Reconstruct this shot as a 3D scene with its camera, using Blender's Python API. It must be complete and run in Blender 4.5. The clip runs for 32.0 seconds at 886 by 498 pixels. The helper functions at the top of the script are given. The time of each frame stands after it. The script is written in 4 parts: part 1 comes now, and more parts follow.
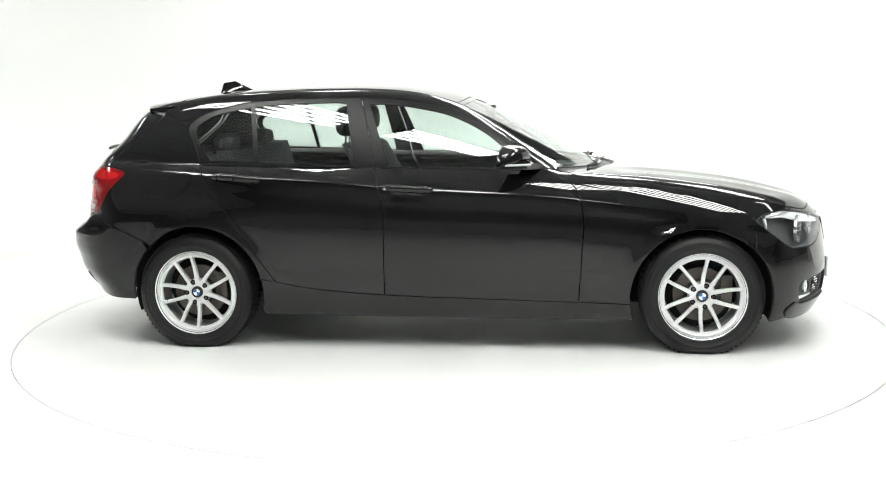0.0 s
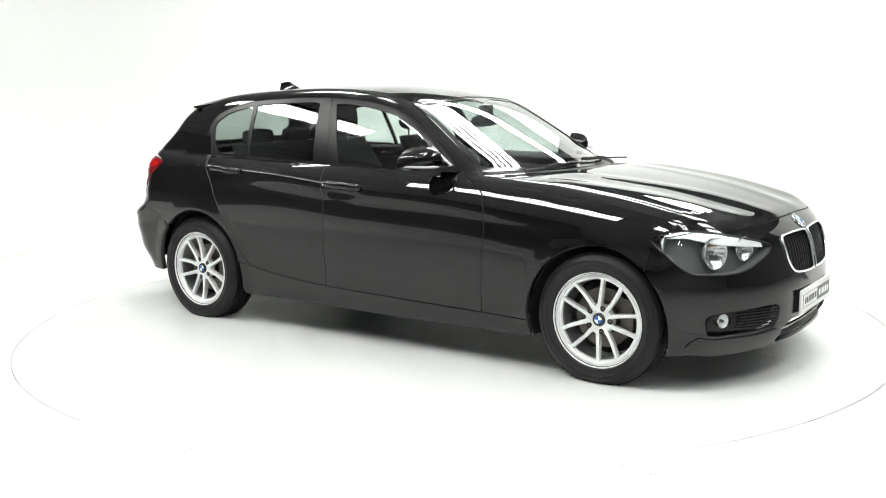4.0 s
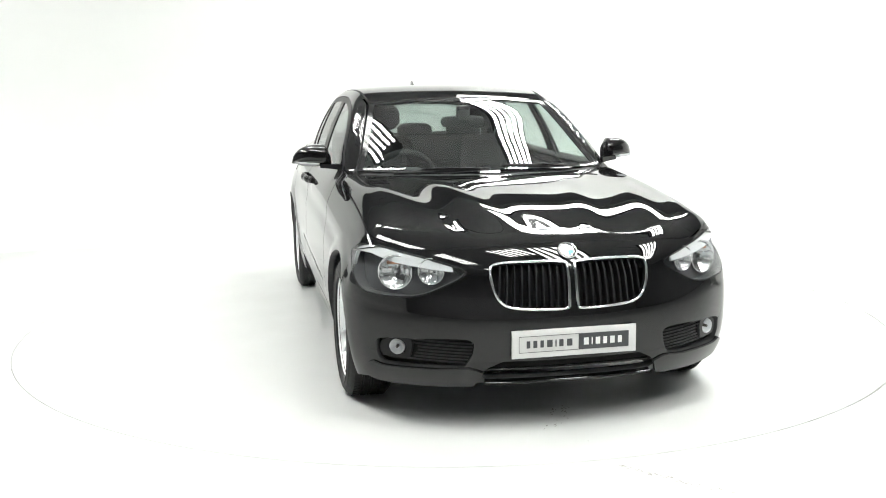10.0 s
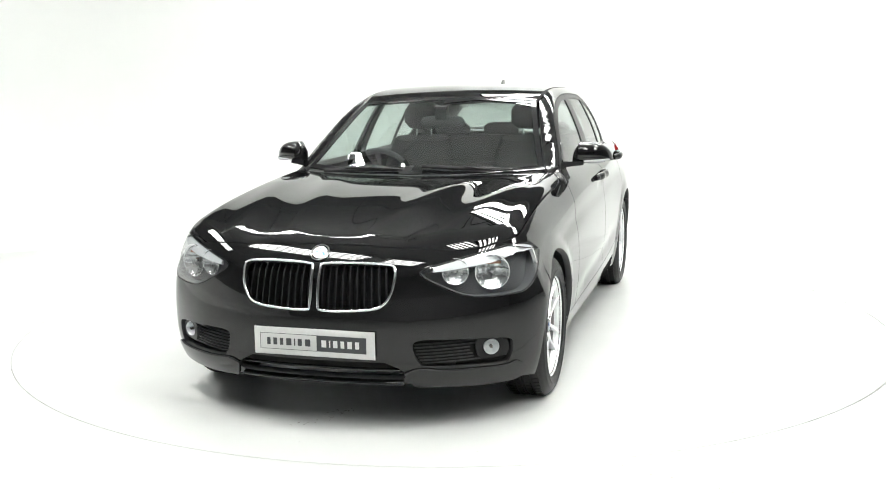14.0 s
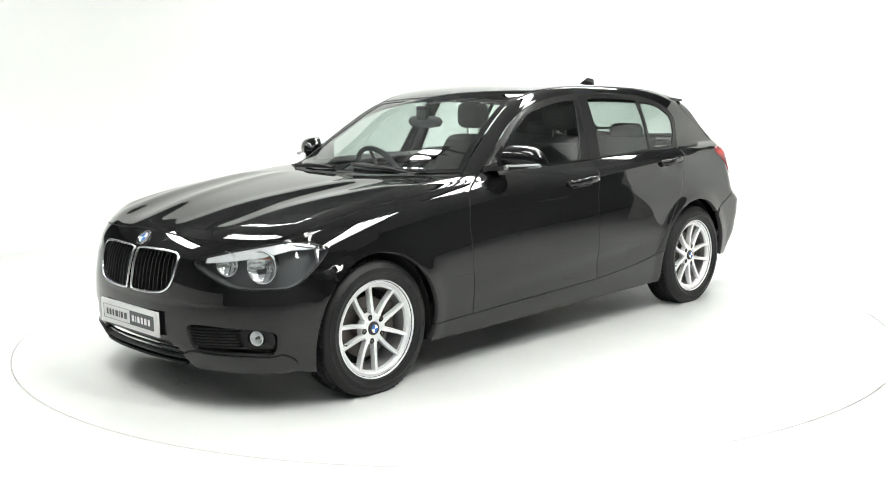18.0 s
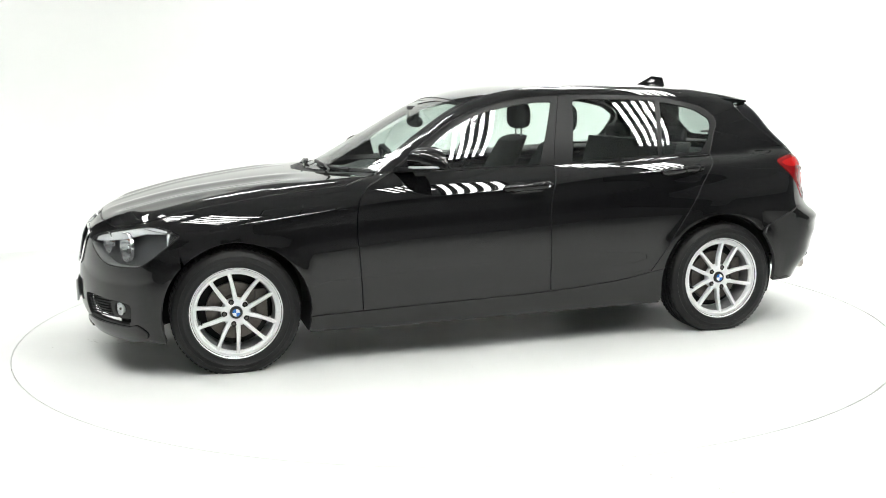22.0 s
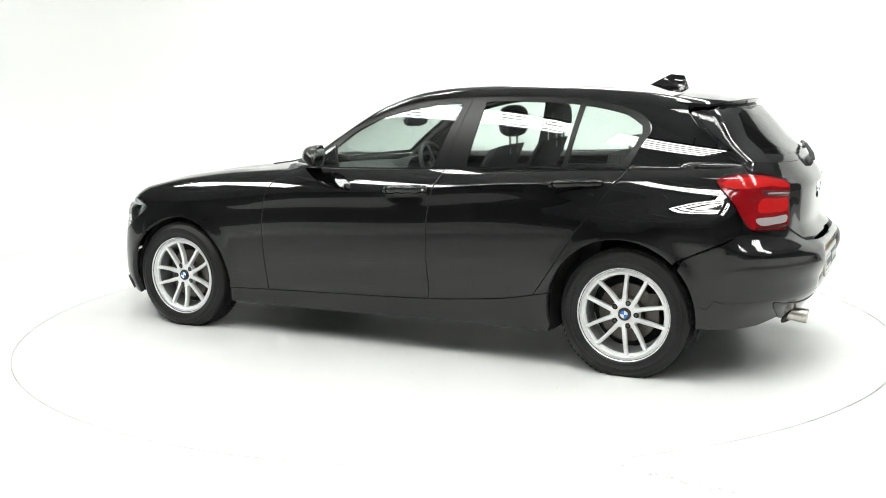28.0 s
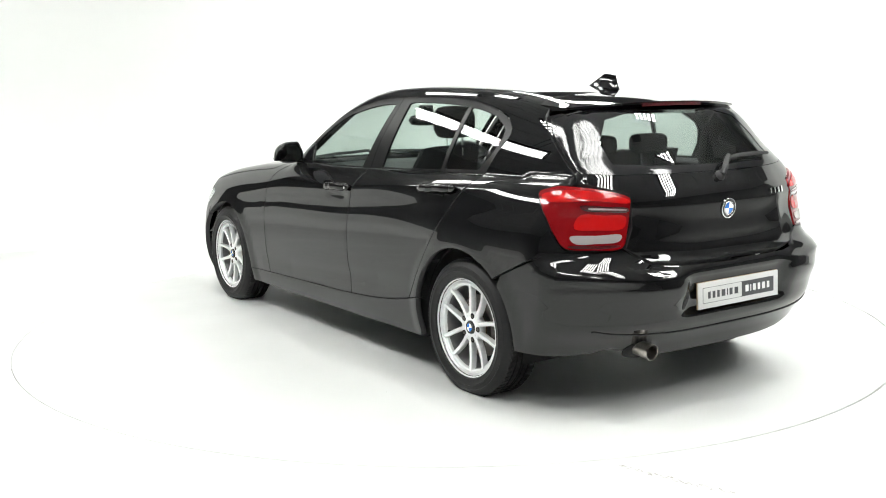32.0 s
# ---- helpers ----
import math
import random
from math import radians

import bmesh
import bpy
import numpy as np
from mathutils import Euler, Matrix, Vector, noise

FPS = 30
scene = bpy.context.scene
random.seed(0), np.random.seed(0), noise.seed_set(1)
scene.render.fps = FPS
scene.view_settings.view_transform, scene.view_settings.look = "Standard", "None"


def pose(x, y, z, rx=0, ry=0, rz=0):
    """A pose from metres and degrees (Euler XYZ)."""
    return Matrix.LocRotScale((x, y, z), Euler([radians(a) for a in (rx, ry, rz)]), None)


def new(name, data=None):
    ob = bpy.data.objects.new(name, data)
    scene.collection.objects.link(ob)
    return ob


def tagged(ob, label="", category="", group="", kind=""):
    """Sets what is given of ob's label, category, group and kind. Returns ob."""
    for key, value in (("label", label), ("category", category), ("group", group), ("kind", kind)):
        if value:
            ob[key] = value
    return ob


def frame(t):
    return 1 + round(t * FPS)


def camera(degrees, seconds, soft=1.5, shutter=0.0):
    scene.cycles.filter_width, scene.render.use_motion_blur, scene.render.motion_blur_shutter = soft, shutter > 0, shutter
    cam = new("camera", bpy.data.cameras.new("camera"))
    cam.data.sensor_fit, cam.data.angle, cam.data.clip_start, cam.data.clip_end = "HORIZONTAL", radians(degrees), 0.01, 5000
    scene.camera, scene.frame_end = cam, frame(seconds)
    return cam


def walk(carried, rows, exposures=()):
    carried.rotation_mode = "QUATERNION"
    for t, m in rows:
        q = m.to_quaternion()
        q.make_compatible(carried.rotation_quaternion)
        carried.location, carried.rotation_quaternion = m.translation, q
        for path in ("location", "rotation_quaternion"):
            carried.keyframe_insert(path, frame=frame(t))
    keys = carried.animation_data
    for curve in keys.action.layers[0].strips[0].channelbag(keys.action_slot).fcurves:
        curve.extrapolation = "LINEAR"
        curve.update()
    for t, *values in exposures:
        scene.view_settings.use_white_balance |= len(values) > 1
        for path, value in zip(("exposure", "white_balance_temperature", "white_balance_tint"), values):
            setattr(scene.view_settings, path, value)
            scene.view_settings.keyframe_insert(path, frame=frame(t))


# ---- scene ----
from mathutils.geometry import delaunay_2d_cdt as cdt

cam = camera(47.70, 32.0, soft=1.0)
EYE = pose(-.0578, -6.0135, 1.3722, 90 - 9.0611, 0, 0) @ pose(0, 0, 0, 0, 0, -.7607)
walk(cam, [(0, EYE), (32, EYE)])
START, SPEED = -6.2397, 7.1531        # the turntable's first angle and its degrees a second, clockwise from above
PIVOT = (-.0267, -.0157)              # where the table's axle passes under the car


def turned(t, off=(0, 0)):
    m = pose(0, 0, 0, 0, 0, START - SPEED * t)
    return m @ Matrix.Translation((-off[0], -off[1], 0))


# ---- light ----
scene.view_settings.exposure = 0.0
world = bpy.data.worlds.new("hall_dark")
world.use_nodes = True
world.node_tree.nodes["Background"].inputs[0].default_value = (.010, .010, .011, 1)
scene.world = world
LAMP = 40.0


# ---- materials ----
def material(name, colour, rough=.5, metal=0.0, coat=0.0, spec=.5, grain=0.0, scale=40.0, bump=0.0, bump_scale=200.0, glow=0.0, vary=0.0):
    m = bpy.data.materials.new(name)
    m.use_nodes = True
    t = m.node_tree
    b = t.nodes["Principled BSDF"]
    b.inputs["Base Color"].default_value = (*colour, 1)
    b.inputs["Roughness"].default_value, b.inputs["Metallic"].default_value = rough, metal
    b.inputs["Coat Weight"].default_value, b.inputs["Coat Roughness"].default_value = coat, .015
    b.inputs["Specular IOR Level"].default_value = spec
    if glow:
        b.inputs["Emission Color"].default_value, b.inputs["Emission Strength"].default_value = (*colour, 1), glow
    link = t.links.new
    if grain or bump or vary:
        co = t.nodes.new("ShaderNodeTexCoord")
    if grain:
        n1, n2 = t.nodes.new("ShaderNodeTexNoise"), t.nodes.new("ShaderNodeTexNoise")
        n1.inputs["Scale"].default_value, n2.inputs["Scale"].default_value = scale, scale / 14
        n1.inputs["Detail"].default_value = 6
        add = t.nodes.new("ShaderNodeMath")
        add.operation = "ADD"
        ramp = t.nodes.new("ShaderNodeMapRange")
        ramp.inputs["From Min"].default_value, ramp.inputs["From Max"].default_value = .6, 1.4
        ramp.inputs["To Min"].default_value, ramp.inputs["To Max"].default_value = 1 - grain, 1 + grain
        mul = t.nodes.new("ShaderNodeVectorMath")
        mul.operation = "SCALE"
        mul.inputs[0].default_value = colour
        link(co.outputs["Object"], n1.inputs["Vector"]), link(co.outputs["Object"], n2.inputs["Vector"])
        link(n1.outputs[0], add.inputs[0]), link(n2.outputs[0], add.inputs[1])
        link(add.outputs[0], ramp.inputs["Value"]), link(ramp.outputs[0], mul.inputs["Scale"])
        link(mul.outputs[0], b.inputs["Base Color"])
    if vary:
        n3 = t.nodes.new("ShaderNodeTexNoise")
        n3.inputs["Scale"].default_value, n3.inputs["Detail"].default_value = 3.0, 8
        r3 = t.nodes.new("ShaderNodeMapRange")
        r3.inputs["From Min"].default_value, r3.inputs["From Max"].default_value = .35, .65
        r3.inputs["To Min"].default_value, r3.inputs["To Max"].default_value = max(rough - vary, 0), rough + vary
        link(co.outputs["Object"], n3.inputs["Vector"]), link(n3.outputs[0], r3.inputs["Value"]), link(r3.outputs[0], b.inputs["Roughness"])
    if bump:
        n4, bm = t.nodes.new("ShaderNodeTexNoise"), t.nodes.new("ShaderNodeBump")
        n4.inputs["Scale"].default_value, bm.inputs["Strength"].default_value, bm.inputs["Distance"].default_value = bump_scale, bump, .002
        link(co.outputs["Object"], n4.inputs["Vector"]), link(n4.outputs[0], bm.inputs["Height"]), link(bm.outputs[0], b.inputs["Normal"])
    return m


def glass(name, tint, base=.05, rough=0.0):
    """A thin pane: clear with a tint, and more gloss towards grazing."""
    m = bpy.data.materials.new(name)
    m.use_nodes = True
    t = m.node_tree
    t.nodes.clear()
    out, mix, lw = t.nodes.new("ShaderNodeOutputMaterial"), t.nodes.new("ShaderNodeMixShader"), t.nodes.new("ShaderNodeLayerWeight")
    tr, gl = t.nodes.new("ShaderNodeBsdfTransparent"), t.nodes.new("ShaderNodeBsdfGlossy")
    up, rng = t.nodes.new("ShaderNodeMath"), t.nodes.new("ShaderNodeMapRange")
    up.operation, up.inputs[1].default_value = "POWER", 5.0
    rng.inputs["To Min"].default_value, rng.inputs["To Max"].default_value = base, 1.0
    lw.inputs["Blend"].default_value = .5
    tr.inputs["Color"].default_value, gl.inputs["Roughness"].default_value = (*tint, 1), rough
    t.links.new(lw.outputs["Facing"], up.inputs[0]), t.links.new(up.outputs[0], rng.inputs["Value"]), t.links.new(rng.outputs[0], mix.inputs[0])
    t.links.new(tr.outputs[0], mix.inputs[1]), t.links.new(gl.outputs[0], mix.inputs[2]), t.links.new(mix.outputs[0], out.inputs[0])
    return m


PAINT = material("black_paint", (.0032, .0032, .0035), .5, coat=1.0, spec=0.0)
PAINT.node_tree.nodes["Principled BSDF"].inputs["Coat IOR"].default_value = 1.52
SATIN = material("satin_black_trim", (.004, .004, .0044), .34, spec=.28, grain=.15, scale=30)
GLOSS = material("gloss_black_plastic", (.006, .006, .007), .10)
SLAT = material("grille_slat_black", (.010, .010, .011), .45, spec=.3)
PLASTIC = material("black_plastic", (.014, .014, .015), .55, bump=.15, bump_scale=900)
# near-black for liners, and for sheets that stand in for shaded depth
DARK = material("dark_liner_and_shade", (.004, .004, .004), .9)
RUBBER = material("tyre_rubber", (.0062, .0062, .0065), .52, spec=.35, grain=.25, scale=120, bump=.2, bump_scale=700)
# rubber of the lamp seals, and the painted shade in the panel gaps
SEAL_GAP_SHADE = material("rubber_seal_and_gap_shade", (.010, .010, .011), .5)
ALLOY = material("silver_alloy", (.80, .805, .81), .32, metal=.45, grain=.05, scale=60)
STEEL = material("brake_steel", (.115, .105, .095), .45, metal=.9, grain=.25, scale=50)
RUST = material("rusty_iron", (.10, .055, .035), .75, grain=.4, scale=70)
CHROME = material("chrome", (.80, .81, .82), .07, metal=1.0)
PIPE = material("exhaust_steel", (.48, .45, .41), .28, metal=1.0, grain=.2, scale=60)
REFLECTOR = material("lamp_reflector", (.58, .59, .60), .20, metal=.92)
LAMP_GREY = material("lamp_housing_grey", (.085, .088, .092), .40, spec=.5)
LAMP_WHITE = material("lamp_bezel_pale", (.78, .80, .82), .25, metal=.3)
INDICATOR = material("mirror_indicator_pale", (.40, .41, .42), .2)
AMBER = material("amber_bulb", (.34, .16, .10), .25)
FABRIC = material("dark_seat_cloth", (.020, .020, .022), .9, grain=.25, scale=60)
CABIN = material("cabin_plastic", (.022, .022, .024), .6, grain=.15, scale=50)
HEADLINER = material("pale_headliner", (.30, .30, .29), .9, grain=.1, scale=200)
PLATE = material("plate_pale_silver", (.66, .66, .65), .4, grain=.05, scale=90)
PLATE_DARK = material("plate_charcoal", (.055, .058, .062), .4)
PLATE_EDGE = material("plate_edge_tan", (.33, .24, .13), .5)
PALE_BAR = material("plate_pale_letters", (.78, .78, .77), .4)
BLUE = material("badge_blue", (.03, .16, .52), .2, coat=.5)
WHITE_BADGE = material("badge_white", (.80, .82, .84), .2, coat=.5)
BADGE_BLACK = material("badge_black", (.012, .012, .014), .15, coat=.5)
RED = material("tail_lamp_red", (.17, .003, .005), .12, coat=.15, spec=.3, vary=.03)
RED_DARK = material("tail_lamp_deep_red", (.06, .003, .005), .12, coat=1.0)
RED_BRIGHT = material("tail_lamp_bright_red", (.36, .006, .006), .10, coat=.15, spec=.3)
LENS_PALE = material("reversing_lens", (.26, .24, .24), .15, coat=.4)
WINDOW = glass("window_glass", (.74, .81, .775), .080)
SCREEN = glass("windscreen_glass", (.70, .775, .745), .14)
REAR_GLASS = glass("rear_window_glass", (.42, .47, .45), .07)
LENS = glass("headlamp_lens", (.96, .97, .97), .05)
FLOOR = material("white_studio_floor", (.585, .592, .582), .42, grain=.02, scale=6, vary=.08)
WALL = material("white_cove_paint", (.68, .688, .677), .7, grain=.012, scale=3)
CLADDING = material("hall_grey_cladding", (.28, .282, .286), .6, grain=.15, scale=8)
BOARD = material("grey_boards", (.34, .343, .348), .7, grain=.08, scale=3)
SCUFF = material("floor_scuff_grey", (.30, .29, .27), .8, grain=.3, scale=80)
SEAM = material("floor_gap_dark", (.03, .03, .03), .8)
TUBE = material("lamp_diffuser_white", (.988, 1.0, .968), .5, glow=LAMP)
ROOFING = material("grey_roof_panels", (.72, .724, .728), .6, grain=.12, scale=6)
# the rim's alloy again, darkened for the shade deep in the wheel
BARREL_SHADE = material("shaded_alloy_barrel", (.26, .26, .26), .45, metal=.5, grain=.2, scale=40)
HOUSING = material("lamp_housing_black", (.03, .03, .03), .5)


# ---- building helpers ----
def part(name, bm, mat, parent=None, label="", smooth=True):
    me = bpy.data.meshes.new(name)
    bm.to_mesh(me)
    bm.free()
    me.materials.append(mat)
    if smooth:
        me.polygons.foreach_set("use_smooth", [True] * len(me.polygons))
        me.set_sharp_from_angle(angle=radians(38))
    ob = new(name, me)
    ob.parent = parent
    return tagged(ob, label) if label else ob


def mesh_part(name, verts, faces, mat, parent=None, label="", normals=None, edge=None):
    me = bpy.data.meshes.new(name)
    me.from_pydata([tuple(map(float, v)) for v in verts], [], [tuple(map(int, f)) for f in faces])
    me.polygons.foreach_set("use_smooth", [True] * len(me.polygons))
    if normals is not None:
        me.normals_split_custom_set_from_vertices([tuple(map(float, n)) for n in normals])
    me.materials.append(mat)
    if edge is not None:              # faces from that one on are the turned-in edge, darkened to paint shade in the shut lines
        me.materials.append(SEAL_GAP_SHADE)
        me.polygons.foreach_set("material_index", [int(i >= edge) for i in range(len(faces))])
    ob = new(name, me)
    ob.parent = parent
    return tagged(ob, label) if label else ob


def box(bm, x, y, z, sx, sy, sz, bevel=0.0, m=None):
    r = bmesh.ops.create_cube(bm, size=1, matrix=(m or Matrix()) @ Matrix.Translation((x, y, z)) @ Matrix.Diagonal((sx, sy, sz, 1)))
    if bevel:
        es = list({e for v in r["verts"] for e in v.link_edges})
        bmesh.ops.bevel(bm, geom=es, offset=bevel, segments=2, affect="EDGES", profile=.6)
    return bm


def lathe(profile, n, m=None, a0=0.0, a1=360.0):
    """A body of revolution round y: profile of (radius, y)."""
    bm = bmesh.new()
    whole = a1 - a0 >= 359.9
    k = n if whole else n + 1
    rings = []
    for i in range(k):
        a = radians(a0 + (a1 - a0) * i / n)
        rings.append([bm.verts.new((r * math.cos(a), y, r * math.sin(a))) for r, y in profile])
    for i in range(n):
        p, q = rings[i], rings[(i + 1) % k]
        for j in range(len(profile) - 1):
            bm.faces.new((p[j], p[j + 1], q[j + 1], q[j]))
    bmesh.ops.remove_doubles(bm, verts=bm.verts, dist=1e-6)
    bmesh.ops.recalc_face_normals(bm, faces=bm.faces)
    if m is not None:
        bm.transform(m)
    return bm


def loft(rings, closed=True, caps=True):
    bm = bmesh.new()
    vs = [[bm.verts.new(tuple(map(float, p))) for p in r] for r in rings]
    n = len(vs[0])
    for a, b in zip(vs, vs[1:]):
        for j in range(n if closed else n - 1):
            bm.faces.new((a[j], a[(j + 1) % n], b[(j + 1) % n], b[j]))
    if caps and closed:
        bm.faces.new(vs[0][::-1])
        bm.faces.new(vs[-1])
    bmesh.ops.recalc_face_normals(bm, faces=bm.faces)
    return bm


def sweep(points, radius, n=8, squash=1.0, closed=False):
    """A rod along points."""
    p = [Vector(q) for q in points]
    rings = []
    for i, c in enumerate(p):
        a = p[(i - 1) % len(p)] if closed or i else p[0]
        b = p[(i + 1) % len(p)] if closed or i < len(p) - 1 else p[-1]
        d = (b - a).normalized()
        s = d.cross(Vector((0, 0, 1)))
        s = s.normalized() if s.length > 1e-4 else Vector((1, 0, 0))
        u = s.cross(d)
        r = float(radius[i] if hasattr(radius, "__len__") else radius)
        rings.append([c + r * (math.cos(2 * math.pi * j / n) * s + squash * math.sin(2 * math.pi * j / n) * u) for j in range(n)])
    if closed:
        rings.append(rings[0])
    return loft(rings, True, not closed)


def smooth_path(points, n=6):
    """A Catmull-Rom line through 2D or 3D points."""
    p = np.array(points, float)
    p = np.vstack([2 * p[0] - p[1], p, 2 * p[-1] - p[-2]])
    out = []
    for i in range(1, len(p) - 2):
        for t in np.arange(n) / n:
            a, b, c, d = p[i - 1:i + 3]
            out.append(.5 * (2 * b + (c - a) * t + (2 * a - 5 * b + 4 * c - d) * t * t + (3 * b - a - 3 * c + d) * t ** 3))
    return np.array(out + [p[-2]])


def loop_path(points, n=6):
    """A closed smooth loop."""
    p = np.array(points, float)
    k = len(p)
    out = []
    for i in range(k):
        a, b, c, d = p[i - 1], p[i], p[(i + 1) % k], p[(i + 2) % k]
        for t in np.arange(n) / n:
            out.append(.5 * (2 * b + (c - a) * t + (2 * a - 5 * b + 4 * c - d) * t * t + (3 * b - a - 3 * c + d) * t ** 3))
    return np.array(out)


# ---- the car's outer form: x forward from mid-wheelbase, y to its left, z up from the ground ----
def spline(*pairs):
    """A natural cubic through (a, b) pairs, straight beyond its ends."""
    a, b = np.array(pairs, float).T
    n, h = len(a), np.diff(a)
    m, r = np.eye(n), np.zeros(n)
    for i in range(1, n - 1):
        m[i, i - 1:i + 2] = h[i - 1], 2 * (h[i - 1] + h[i]), h[i]
        r[i] = 6 * ((b[i + 1] - b[i]) / h[i] - (b[i] - b[i - 1]) / h[i - 1])
    c = np.linalg.solve(m, r)

    def at(v):
        v = np.asarray(v, float)
        w = np.clip(v, a[0], a[-1])
        i = np.clip(np.searchsorted(a, w) - 1, 0, n - 2)
        s, k = w - a[i], h[i]
        d = (b[i + 1] - b[i]) / k - k * (2 * c[i] + c[i + 1]) / 6
        e0 = (b[1] - b[0]) / h[0] - h[0] * c[1] / 6
        e1 = (b[-1] - b[-2]) / h[-1] + h[-1] * c[-2] / 6
        out = b[i] + d * s + c[i] / 2 * s ** 2 + (c[i + 1] - c[i]) / (6 * k) * s ** 3
        return out + np.where(v < a[0], (v - a[0]) * e0, 0) + np.where(v > a[-1], (v - a[-1]) * e1, 0)
    return at


def smax(a, b, k):
    return np.maximum(a, b) + np.maximum(k - np.abs(a - b), 0) ** 2 / (4 * k)


roof_line = spline((-2.365, .795), (-2.155, 1.003), (-2.015, 1.139), (-1.875, 1.244), (-1.755, 1.290), (-1.63, 1.324), (-1.4, 1.366), (-1.05, 1.392), (-.7, 1.402), (-.36, 1.398), (-.1, 1.374),
                   (.06, 1.338), (.2, 1.287), (.4, 1.187), (.6, 1.081), (.8, .972), (.95, .889))
bonnet_line = spline((.80, .944), (.95, .938), (1.15, .923), (1.4, .892), (1.65, .848), (1.85, .796), (1.98, .750), (2.05, .705), (2.12, .64))
bow = spline((-2.2, -.30), (-1.7, -.30), (-1.2, -.16), (-.6, 0), (-.1, .18), (.3, .36), (.7, .55), (1.0, .48), (1.35, .34), (1.8, .20), (2.1, .12))
shoulder = spline((-2.2, .965), (-1.7, .952), (-1.2, .927), (-.55, .893), (-.3, .868), (.2, .838), (.52, .822), (.92, .778), (1.1, .757), (1.5, .715), (2.0, .66))
belt_line = spline((-2.2, 1.03), (-1.3, .990), (-1.0, .985), (-.7, .975), (-.28, .963), (.3, .955), (.52, .955), (.9, .935), (1.3, .90), (1.8, .83), (2.1, .78))
low_width = spline((-2.25, .796), (-2.0, .840), (-1.7, .866), (-1.35, .880), (-.9, .876), (-.3, .872), (.5, .870), (1.0, .870), (1.35, .876), (1.7, .868), (2.1, .80))
crease_width = spline((-2.25, .671), (-2.0, .724), (-1.7, .755), (-1.35, .803), (-.9, .842), (-.3, .850), (.5, .846), (1.0, .838), (1.35, .834), (1.7, .815), (2.1, .75))
belt_width = spline((-2.25, .554), (-2.0, .625), (-1.7, .679), (-1.35, .722), (-.9, .742), (-.4, .752), (.2, .755), (.65, .738), (1.0, .724), (1.35, .714), (1.7, .70), (2.1, .62))
rail_width = spline((-2.2, .40), (-1.7, .49), (-1.3, .545), (-.8, .575), (-.3, .578), (.2, .560), (.6, .52), (1.2, .5))
front_reach = spline((.10, -.12), (.18, -.055), (.26, -.012), (.36, 0), (.46, -.003), (.58, -.022), (.68, -.055), (.78, -.13), (.95, -.30))
rear_reach = spline((.10, -.286), (.18, -.210), (.25, -.157), (.32, -.115), (.40, -.051), (.47, -.031), (.53, -.010), (.58, -.010), (.615, -.024), (.66, -.084), (.74, -.112), (.84, -.111), (.92, -.116), (.98, -.160), (1.02, -.190), (1.1, -.277), (1.2, -.368), (1.3, -.470))


ARCH_F, ARCH_R, RF, RR = (1.338, .290), (-1.325, .305), .362, .360
HANDLES = ((-1.096, .918), (-.179, .862))


def top_line(x):
    """The car's outline along its middle."""
    return smax(roof_line(x), np.where(x > .5, bonnet_line(np.maximum(x, .5)), 0), .03)


def side_form(x, z):
    zs, zb = shoulder(x), belt_line(x)
    wl, wc, wb, wr = low_width(x), crease_width(x), belt_width(x), rail_width(x)
    u = (z - .15) / (zs - .15)
    low = wl - np.where(u < .6, .055 * (np.abs(.6 - u) / .6) ** 2.6, 0) - np.where(u > .6, (wl - wc) * (np.maximum(u - .6, 0) / .4) ** 2, 0)
    low = low - .006 * np.exp(-((u - .87) / .07) ** 2)
    for hx, hz in HANDLES:
        low = low - .019 * np.exp(-((x - hx) / .100) ** 4 - ((z - hz + .010) / .034) ** 2) * np.clip((.985 - u) / .07, 0, 1)
    sweep_z = .40 + .10 * np.clip((.6 - x) / 1.4, 0, 1.2)
    low = low - .010 * np.exp(-((z - sweep_z + .075) / .055) ** 2) * np.clip((.9 - np.abs(x + .1)) / .4, 0, 1)
    low = low + .009 * np.exp(-((x + 1.42) / .36) ** 2 - ((z - .71) / .085) ** 2)
    for (ax, az), ar in ((ARCH_F, RF), (ARCH_R, RR)):
        d = np.hypot(x - ax, z - az) - ar
        lip = np.clip(1 - d / .085, 0, 1)
        low = low + .008 * lip * lip * (3 - 2 * lip) 
    v = (z - zs) / (zb - zs)
    mid = wc + (wb - wc) * (.55 * v + .45 * v * v)
    h = (z - zb) / (1.345 - zb)
    high = wb + (wr - wb) * (.62 * h + .38 * h * h)
    return np.where(z < zs, low, np.where(z < zb, mid, high))


def top_form(x, y):
    a = np.abs(y)
    q = np.clip(x + bow(x) * y * y, -2.35, 2.2)
    run = np.clip((2.0 - x) / 1.05, -.1, 1.15)
    on = np.clip((x - .88) / .22, 0, 1) * np.clip((2.06 - x) / .25, 0, 1)
    on = on * on * (3 - 2 * on)
    inner, outer = .155 + .20 * run, .46 + .17 * run        # two pairs of ridges spread towards the windscreen
    wave = .005 * np.exp(-((a - inner) / .065) ** 2) + .007 * np.exp(-((a - outer) / .075) ** 2) - .003 * np.exp(-((a - (inner + outer) / 2) / .09) ** 2)
    return top_line(q) - .07 * y * y * np.clip((.6 - x) / .6, 0, 1) + on * wave


def front_form(y, z):
    return 2.105 + front_reach(z) - .36 * (np.abs(y) / .86) ** 2.7


